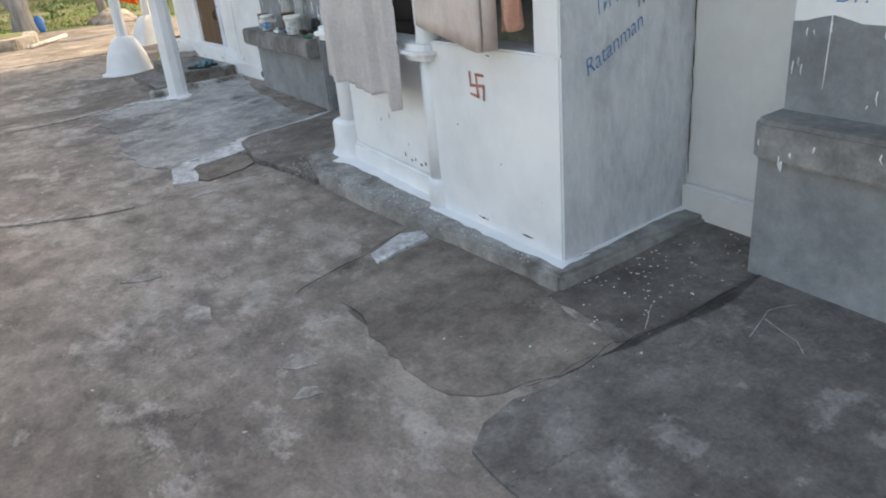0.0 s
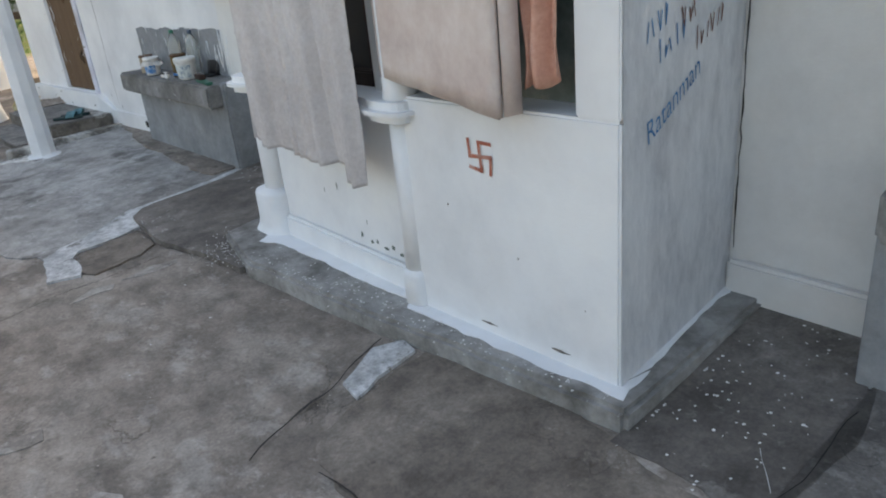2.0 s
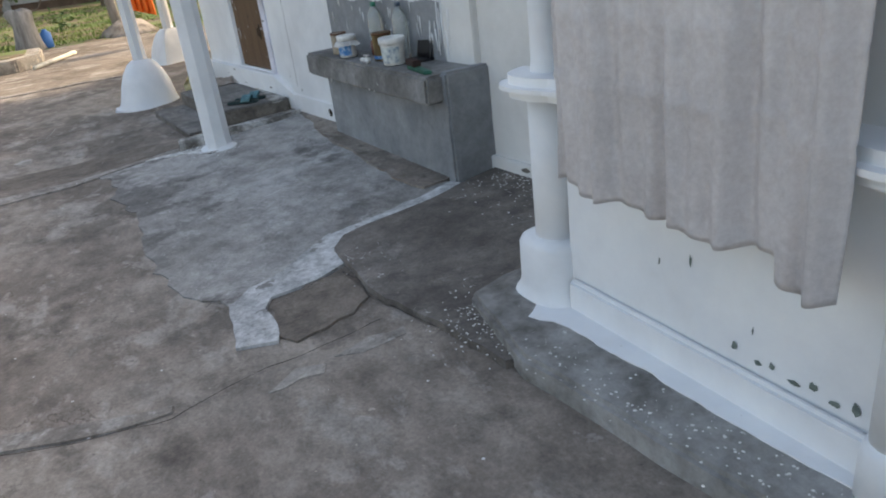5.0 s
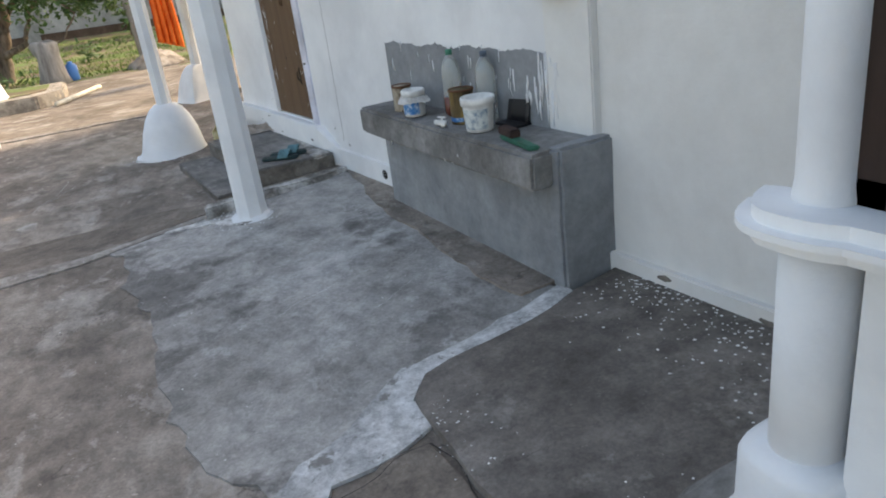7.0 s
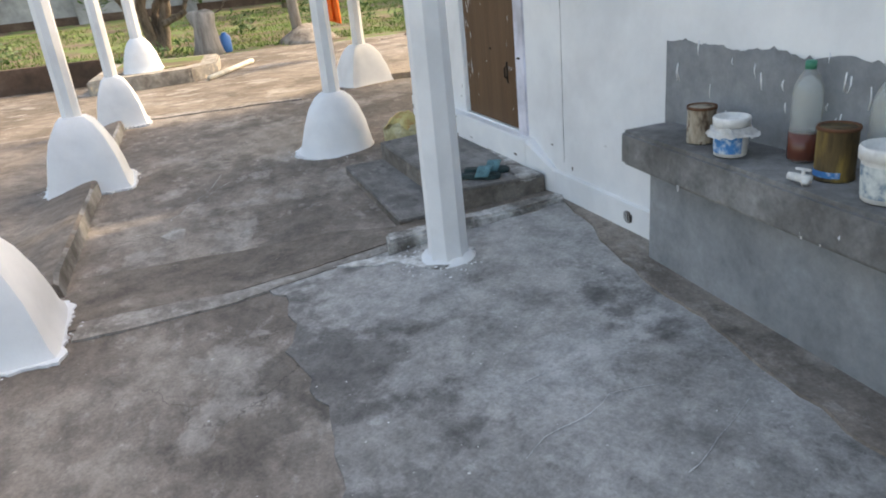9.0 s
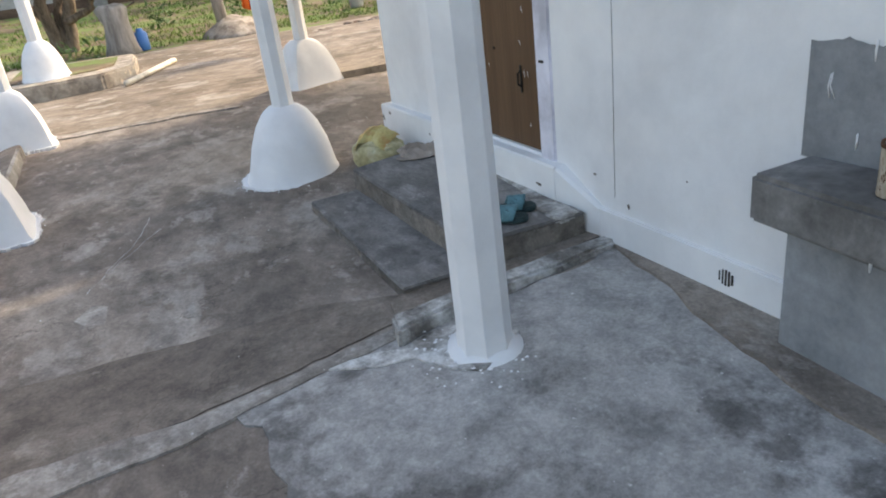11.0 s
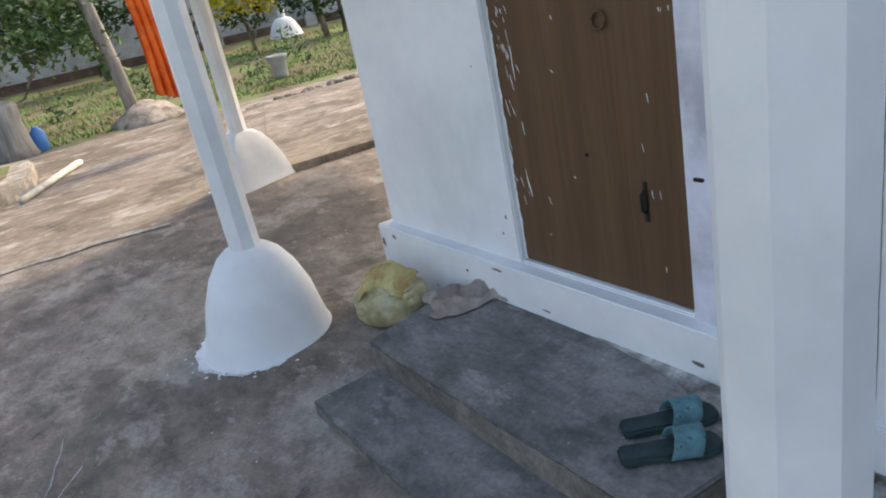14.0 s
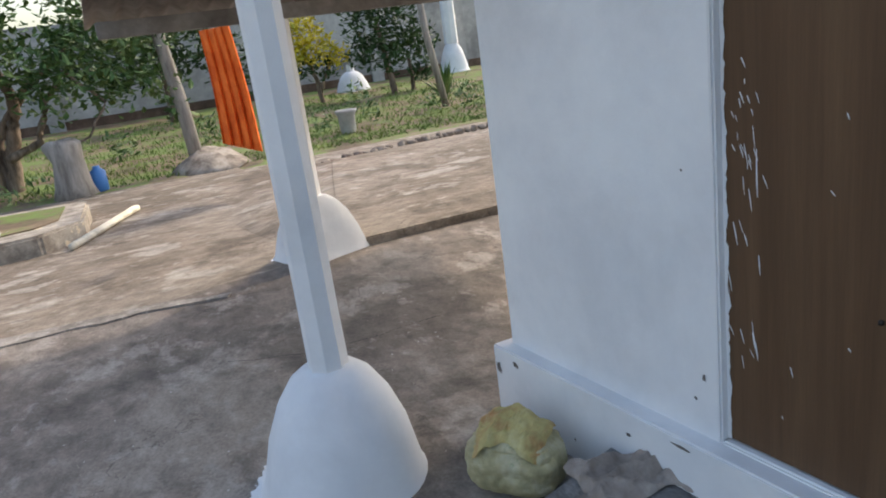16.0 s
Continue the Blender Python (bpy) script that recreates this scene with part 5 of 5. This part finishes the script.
M_BARE = material("bare_cement_spot", (0.17, 0.15, 0.135), rough=0.9, big=20, fine=50, bump=0.3)
M_MOULD = material("greenish_damp_spot", (0.16, 0.19, 0.17), rough=0.9, big=30, fine=60, bump=0.2)
chipped([(10.05, 0.285, 0.018, 0.014), (10.16, 0.24, 0.016, 0.03), (9.30, 0.300, 0.04, 0.007), (9.05, 0.20, 0.03, 0.004), (8.6, 0.10, 0.02, 0.012), (9.75, 0.12, 0.006, 0.006), (8.42, 0.22, 0.03, 0.008), (9.5, 0.25, 0.012, 0.006)], lambda y: wall_x(y) - 0.088, M_BARE, "bare cement spots where the skirting paint chipped", 1)
chipped([(4.75, 0.10, 0.05, 0.018), (5.0, 0.06, 0.07, 0.014), (5.2, 0.12, 0.045, 0.016), (4.55, 0.07, 0.05, 0.02), (5.35, 0.05, 0.04, 0.02)], lambda y: wall_x(y) - 0.03, M_BARE, "dark flaked patches on the cream skirting", 2)
chipped([(9.27, 0.50, 0.007, 0.012), (9.30, 0.43, 0.006, 0.006), (9.32, 1.05, 0.004, 0.004), (7.6, 0.42, 0.006, 0.004), (8.1, 0.33, 0.012, 0.005), (7.9, 0.24, 0.01, 0.012)], lambda y: wall_x(y) - 0.03, M_BARE, "small nicks in the whitewashed wall", 3)
chipped([(3.08, 0.23, 0.012, 0.022), (3.13, 0.215, 0.016, 0.010), (3.18, 0.23, 0.012, 0.014), (3.23, 0.215, 0.018, 0.008), (3.29, 0.23, 0.010, 0.012), (3.33, 0.22, 0.014, 0.009), (3.40, 0.235, 0.012, 0.014), (3.55, 0.42, 0.004, 0.02), (3.66, 0.38, 0.004, 0.018), (3.35, 0.30, 0.004, 0.014)], lambda y: 1.70 + 0.0181 * (y - 2.955), M_MOULD, "greenish damp stains at the panel foot", 4)
chipped([(2.45, 0.40, 0.004, 0.004), (2.2, 0.30, 0.003, 0.003), (2.75, 0.52, 0.004, 0.006), (2.5, 0.83, 0.012, 0.004), (2.3, 0.13, 0.05, 0.006), (2.6, 0.125, 0.04, 0.005)], lambda y: 1.668 - 0.032 * (y - 2.085), M_BARE, "small nicks in the porch whitewash", 5)


# ---- far court and garden ----
def planter_bed():
    b = group_at("raised_bed")
    prism("surround", ragged([(-0.45, 15.38), (0.25, 15.50), (0.62, 15.85), (0.70, 17.2), (-1.0, 17.5), (-1.1, 15.5)], 0.03, 0.2, 4), -0.05, 0.19, M_BEDWALL, b, 0.025)
    prism("soil", [(-0.3, 15.75), (0.2, 15.85), (0.42, 16.1), (0.48, 17.0), (-0.8, 17.25), (-0.85, 15.8)], 0.1, 0.205, M_EARTH, b, 0.02)
    tagged(b, "raised planting bed with peeling plaster edge", "planting bed", "", "structure")
    setting(prism("wall_garden", [(-1.0, 16.6), (-1.0, 16.8), (-9, 17.6), (-9, 17.4)], -0.1, 0.36, M_BROWNWALL, None, 0.02, None, 0.01), "low brown mud wall at the garden edge")
    for i, dx in enumerate((0.0, 0.075)):
        p = tube("plastic_pipe", [(0.48 + dx, 15.40 + dx * 2, 0.035 + ground_height(0.6, 15)), (1.15 + dx * 0.4, 16.90, 0.035)], [0.034, 0.034], M_PVC, 14)
        tagged(p, "cream plastic pipe lying on the court", "pipe", "pipes on the court")


planter_bed()


def stump():
    s = group_at("tree_stump", 0.55, 19.2, 0.0)
    lathe("trunk", [(0.30, -0.05), (0.24, 0.15), (0.22, 0.5), (0.24, 0.72), (0.20, 0.78), (0.05, 0.76)], M_POLE, 22, (0, 0, 0), s, 0.06)
    tagged(s, "weathered grey tree stump at the garden edge", "stump")
    c = lathe("blue_canister", [(0.10, 0), (0.11, 0.02), (0.11, 0.28), (0.05, 0.33), (0.05, 0.36)], M_BLUEPLASTIC, 16, (0.88, 19.25, 0.0))
    tagged(c, "blue plastic canister beside the stump", "canister")


stump()


def clothes_line():
    p = tube("wooden_pole", [(2.30, 19.5, -0.05), (2.24, 19.5, 1.0), (2.12, 19.52, 2.2), (2.02, 19.52, 3.1)], [0.11, 0.10, 0.09, 0.08], M_POLE, 12)
    tagged(p, "leaning weathered wooden clothes-line pole", "pole")
    m = lathe("earth_mound", [(0.62, -0.03), (0.5, 0.10), (0.3, 0.22), (0.12, 0.28)], M_ROCK, 22, (2.45, 19.45, 0.0), None, 0.09)
    tagged(m, "cement and earth mound around the pole foot", "mound")
    w = tube("clothes_wire", [(2.05, 19.5, 2.05), (2.25, 17.5, 1.93), (2.45, 16.4, 1.88), (2.6, 14.5, 1.86), (2.4, 13.1, 1.85)], [0.006] * 5, M_WIRE, 6)
    tagged(w, "thin wire clothes line", "wire")

    def cloth(u, v):
        x = 2.26 + 0.27 * u * (1.25 - 0.35 * v) + 0.02 * math.sin(v * 3)
        return (x, 16.75 - 0.5 * u + 0.05 * math.sin(u * 26) * (1.1 - 0.5 * v), 0.47 + 0.12 * (1 - u) + (1.40 - 0.12 * (1 - u)) * v)
    tagged(sheet("hanging_cloth", cloth, 70, 14, M_ORANGE, None, 0.006), "bright orange cloth hanging from the line", "cloth")
    tagged(sheet("hanging_cloth", lambda u, v: (2.55 + 0.10 * u, 14.9 - 0.2 * u, 1.55 + 0.10 * u * (1 - v) + (0.32 - 0.10 * u * (1 - v)) * v + 0.02 * math.sin(u * 14)), 16, 5, M_REDCLOTH, None, 0.006), "small dark red cloth on the line", "cloth")


clothes_line()


def leaves(name, blobs, per, size, mat, seed, parent=None, length=1.9):
    """Many small folded leaves spread in clumps over blobs of (x, y, z, radius)."""
    rnd = random.Random(seed)
    vs, fs = [], []
    for bx, by, bz, br in blobs:
        for i in range(int(per * br * br)):
            d = Vector((rnd.gauss(0, 1), rnd.gauss(0, 1), rnd.gauss(0, 1))).normalized()
            c = Vector((bx, by, bz)) + d * br * rnd.uniform(0.45, 1.08) * (0.8 + 0.5 * noise.noise(d * 2.3 + Vector((bx, by, bz))))
            u = Vector((rnd.gauss(0, 1), rnd.gauss(0, 1), rnd.gauss(0, 0.6))).normalized()
            w = u.cross(Vector((rnd.gauss(0, 0.5), rnd.gauss(0, 0.5), 1))).normalized()
            s = size * rnd.uniform(0.6, 1.25)
            n = u.cross(w) * s * 0.18
            k = len(vs)
            vs += [c - u * s * length * 0.5, c + w * s * 0.42 + n, c + u * s * length * 0.28 + w * s * 0.30 + n, c + u * s * length * 0.5, c + u * s * length * 0.28 - w * s * 0.30 + n, c - w * s * 0.42 + n]
            fs += [(k, k + 1, k + 2, k + 3), (k, k + 3, k + 4, k + 5)]
    return meshed(name, vs, fs, mat, False, parent)


def limb(pts, r0, r1, parent, seed):
    rnd = random.Random(seed)
    out = []
    for i in range(len(pts) - 1):
        a, b = Vector(pts[i]), Vector(pts[i + 1])
        for k in range(5):
            out.append(a.lerp(b, k / 5) + Vector((rnd.uniform(-1, 1), rnd.uniform(-1, 1), 0)) * 0.025)
    out.append(Vector(pts[-1]))
    tube("limb", out, [r0 + (r1 - r0) * i / (len(out) - 1) for i in range(len(out))], M_BARK, 8, parent)


def left_tree():
    t = group_at("tree")
    limb([(-0.30, 20.6, -0.05), (-0.15, 20.6, 0.7), (0.05, 20.5, 1.3), (-0.1, 20.3, 2.2)], 0.13, 0.06, t, 1)
    limb([(-0.45, 20.6, -0.05), (-0.55, 20.5, 0.9), (-0.35, 20.4, 1.5), (-0.6, 20.3, 2.4)], 0.12, 0.05, t, 2)
    limb([(-0.36, 20.65, 0.0), (-0.30, 20.7, 0.9), (0.25, 20.6, 1.55), (0.9, 20.2, 2.0)], 0.10, 0.04, t, 3)
    limb([(-0.20, 20.5, 0.55), (0.25, 20.3, 0.75), (0.45, 20.2, 1.3), (0.8, 20.0, 1.7)], 0.07, 0.03, t, 4)
    limb([(-0.5, 20.5, 0.6), (-1.0, 20.4, 1.2), (-1.4, 20.3, 2.0)], 0.08, 0.04, t, 5)
    limb([(0.8, 19.9, 1.7), (1.25, 19.7, 1.2), (0.9, 19.6, 0.75), (0.3, 19.6, 0.55)], 0.025, 0.012, t, 6)
    blobs = [(x + 0.7, y, z - 0.45, r) for x, y, z, r in [(-1.3, 20.0, 2.2, 0.75), (-0.5, 19.9, 2.3, 0.7), (0.3, 19.8, 2.2, 0.65), (1.0, 19.7, 2.1, 0.6), (1.4, 19.7, 1.75, 0.42), (1.5, 19.6, 1.40, 0.28), (0.6, 19.9, 1.75, 0.35), (-0.9, 20.2, 3.0, 0.9), (0.6, 20.1, 3.0, 0.85), (-1.9, 20.2, 1.8, 0.5), (1.45, 19.6, 2.6, 0.45), (-0.2, 20.0, 1.85, 0.5), (0.5, 20.2, 2.5, 0.8), (-1.2, 20.2, 2.6, 0.8), (1.1, 19.8, 2.5, 0.5)]]
    leaves("foliage", blobs, 720, 0.085, M_LEAF, 7, t)
    tagged(t, "many-stemmed tree with broad green leaves in the garden", "tree")


left_tree()


def other_trees():
    y = group_at("shrub")
    limb([(6.5, 26.2, 0.1), (6.45, 26.2, 0.9), (6.2, 26.2, 1.5)], 0.07, 0.04, y, 11)
    limb([(6.5, 26.2, 0.5), (6.8, 26.2, 1.1), (7.0, 26.1, 1.6)], 0.05, 0.03, y, 12)
    leaves("foliage", [(5.9, 26, 1.55, 0.55), (6.5, 25.9, 1.6, 0.6), (6.2, 25.9, 2.05, 0.55), (7.0, 26, 1.35, 0.42), (5.7, 26, 2.1, 0.45)], 800, 0.09, M_YELLOWLEAF, 12, y)
    leaves("inner_foliage", [(6.1, 26.2, 1.2, 0.5), (6.7, 26.2, 1.15, 0.45)], 600, 0.09, M_DARKLEAF, 13, y)
    tagged(y, "bright yellow-leaved garden shrub", "shrub")
    d = group_at("tree")
    limb([(8.3, 25.6, 0.1), (8.2, 25.6, 0.9), (8.0, 25.5, 2.0)], 0.10, 0.06, d, 14)
    limb([(8.8, 25.6, 0.1), (8.8, 25.6, 1.2)], 0.07, 0.05, d, 15)
    leaves("foliage", [(7.7, 25.5, 1.95, 0.8), (8.5, 25.4, 1.85, 0.85), (9.1, 25.4, 1.4, 0.6), (8.2, 25.3, 1.25, 0.65), (7.5, 25.5, 1.35, 0.5), (9.0, 25.3, 0.75, 0.45), (8.6, 25.4, 2.7, 0.8), (7.6, 25.5, 2.7, 0.7)], 620, 0.10, M_DARKLEAF, 16, d)
    tagged(d, "dense dark green garden tree", "tree")
    d2 = group_at("tree")
    limb([(3.0, 27.5, 0.2), (3.0, 27.5, 2.0)], 0.12, 0.07, d2, 18)
    leaves("foliage", [(2.6, 27.2, 1.9, 0.9), (3.6, 27.2, 2.1, 0.9), (1.8, 27.3, 1.6, 0.7), (4.5, 27.3, 1.8, 0.8), (3.1, 27.1, 2.9, 0.9), (1.0, 27.3, 2.2, 0.9), (5.2, 27.4, 1.2, 0.5)], 420, 0.12, M_DARKLEAF, 19, d2)
    tagged(d2, "dark leafy tree by the compound wall", "tree")
    d3 = group_at("shrub")
    limb([(-4.6, 22, 0.1), (-4.6, 22, 0.8)], 0.05, 0.03, d3, 20)
    leaves("foliage", [(-4.6, 21.8, 0.9, 0.65), (-3.9, 21.6, 0.45, 0.45), (-5.2, 21.6, 0.6, 0.55), (-3.2, 20.9, 0.35, 0.3), (-4.3, 20.3, 0.3, 0.4)], 620, 0.075, M_LEAF, 21, d3)
    tagged(d3, "leafy green shrub along the garden wall", "shrub")
    low = group_at("garden_plants")
    leaves("foliage", [(5.6, 20.4, 0.35, 0.22), (5.3, 20.8, 0.3, 0.22), (4.7, 20.7, 0.28, 0.28), (7.7, 20.6, 0.35, 0.4), (8.3, 20.6, 0.35, 0.4), (7.1, 20.9, 0.3, 0.3), (5.9, 22, 0.5, 0.4), (4.0, 21.5, 0.35, 0.35), (0.1, 19.3, 0.2, 0.22), (-0.3, 19.2, 0.2, 0.2), (1.4, 22, 0.35, 0.35), (2.9, 22.3, 0.4, 0.4)], 520, 0.06, M_LEAF, 22, low, 2.6)
    tagged(low, "low leafy plants in the garden border", "plants", "", "stuff")
    sp = []
    fs = []
    rnd = random.Random(9)
    for i in range(60):
        a, tilt, L = rnd.uniform(0, 6.28), rnd.uniform(0.15, 0.8), rnd.uniform(0.6, 1.0)
        c = Vector((8.1, 22.4, 0.12))
        d = Vector((math.cos(a) * math.sin(tilt), math.sin(a) * math.sin(tilt), math.cos(tilt)))
        w = d.cross(Vector((0, 0, 1))).normalized() * 0.035
        k = len(sp)
        sp += [c - w * 0.6, c + w * 0.6, c + d * L * 0.6 + w, c + d * L * 0.6 - w, c + d * L - Vector((0, 0, 0.08))]
        fs += [(k, k + 1, k + 2, k + 3), (k + 3, k + 2, k + 4)]
    tagged(meshed("spiky_plant", sp, fs, M_LEAF), "spiky green plant with long pointed leaves", "plant")
    pot = group_at("flower_pot", 5.0, 20.2, 0.05)
    lathe("pot", [(0.12, 0), (0.14, 0.05), (0.15, 0.30), (0.19, 0.36), (0.20, 0.40), (0.17, 0.41), (0.14, 0.38), (0.02, 0.36)], M_COMPOUND, 22, (0, 0, 0), pot)
    tagged(pot, "grey cement flower pot in the garden border", "pot")
    p2 = tube("wooden_pole", [(7.6, 21.4, 0), (7.35, 21.4, 1.5), (7.2, 21.4, 3.2)], [0.075, 0.07, 0.06], M_POLE, 10)
    tagged(p2, "slender pale wooden pole in the garden", "pole")
    flared_post("garden_post", 8.1, 28.2, 0.25, 0.50, 0.6, 0.68, 2.3, 24, 0, 0.2, "white flared plaster stub far in the garden")
    flared_post("garden_post", 11.9, 29.0, 0.35, 0.45, 0.9, 3.0, 2.3, 24, 0, 0.4, "white flared post far beyond the garden")


other_trees()


def garden_edges():
    rnd = random.Random(31)
    for i in range(44):
        x = 3.5 + i * 0.115
        me = lathe("edging_stone", [(0.05, -0.03), (0.075, 0.02), (0.06, 0.07), (0.02, 0.09)], M_ROCK, 9, (0, 0, 0), None, 0.05)
        me.matrix_world = pose(x + rnd.uniform(-.04, .04), 17.22 + 0.02 * i + rnd.uniform(-.06, .06), 0.04, 0, 0, rnd.uniform(0, 360)) @ Matrix.Diagonal((rnd.uniform(0.7, 1.5), rnd.uniform(0.7, 1.3), rnd.uniform(0.6, 1.3), 1))
        tagged(me, "rough brown stone edging the garden border", "stone", "edging stones")
    vs, fs = [], []
    for i in range(26000):
        x, y = rnd.uniform(-7.5, 10.5), 19.0 + 9.0 * rnd.random() ** 1.5
        if y < 19.25 - 0.06 * (x - 1) or noise.noise((x * 0.7, y * 0.7, 4)) < -0.28:
            continue
        z, h, a = ground_height(x, y), rnd.uniform(0.02, 0.085), rnd.uniform(0, 6.28)
        w = 0.012
        k = len(vs)
        vs += [(x - w * math.cos(a), y - w * math.sin(a), z), (x + w * math.cos(a), y + w * math.sin(a), z), (x + 0.05 * math.sin(a), y + 0.05 * math.cos(a), z + h)]
        fs.append((k, k + 1, k + 2))
    tagged(meshed("grass", vs, fs, M_GRASS), "patchy green garden grass", "grass", "", "stuff")
    # compound wall with piers
    setting(block("wall_compound", -14, 14, 30.0, 30.25, 0.1, 3.1, M_COMPOUND, None, 0.02), "weathered white compound wall behind the garden, darkened for tree shade")
    setting(block("wall_compound_foot", -14, 14, 29.93, 30.0, 0.1, 0.62, M_BROWNWALL, None, 0.01), "dark damp foot of the compound wall")
    for i in range(9):
        setting(block("wall_pier", -12.3 + i * 3.1, -11.9 + i * 3.1, 29.82, 29.93, 0.1, 2.7, M_COMPOUND, None, 0.02), "pier of the compound wall")
    setting(block("wall_far_house", 11.0, 17, 33, 36, 0.0, 3.4, M_FARHOUSE, None, 0.02), "ochre house wall beyond the garden")
    setting(block("wall_left", -14.2, -14.0, -12, 30, 0.0, 2.4, M_COMPOUND, None, 0.02), "weathered shaded compound along the yard")
    setting(block("wall_near", -14, 6, -12.2, -12.0, 0.0, 2.4, M_COMPOUND, None, 0.02), "weathered shaded compound behind the yard")


garden_edges()
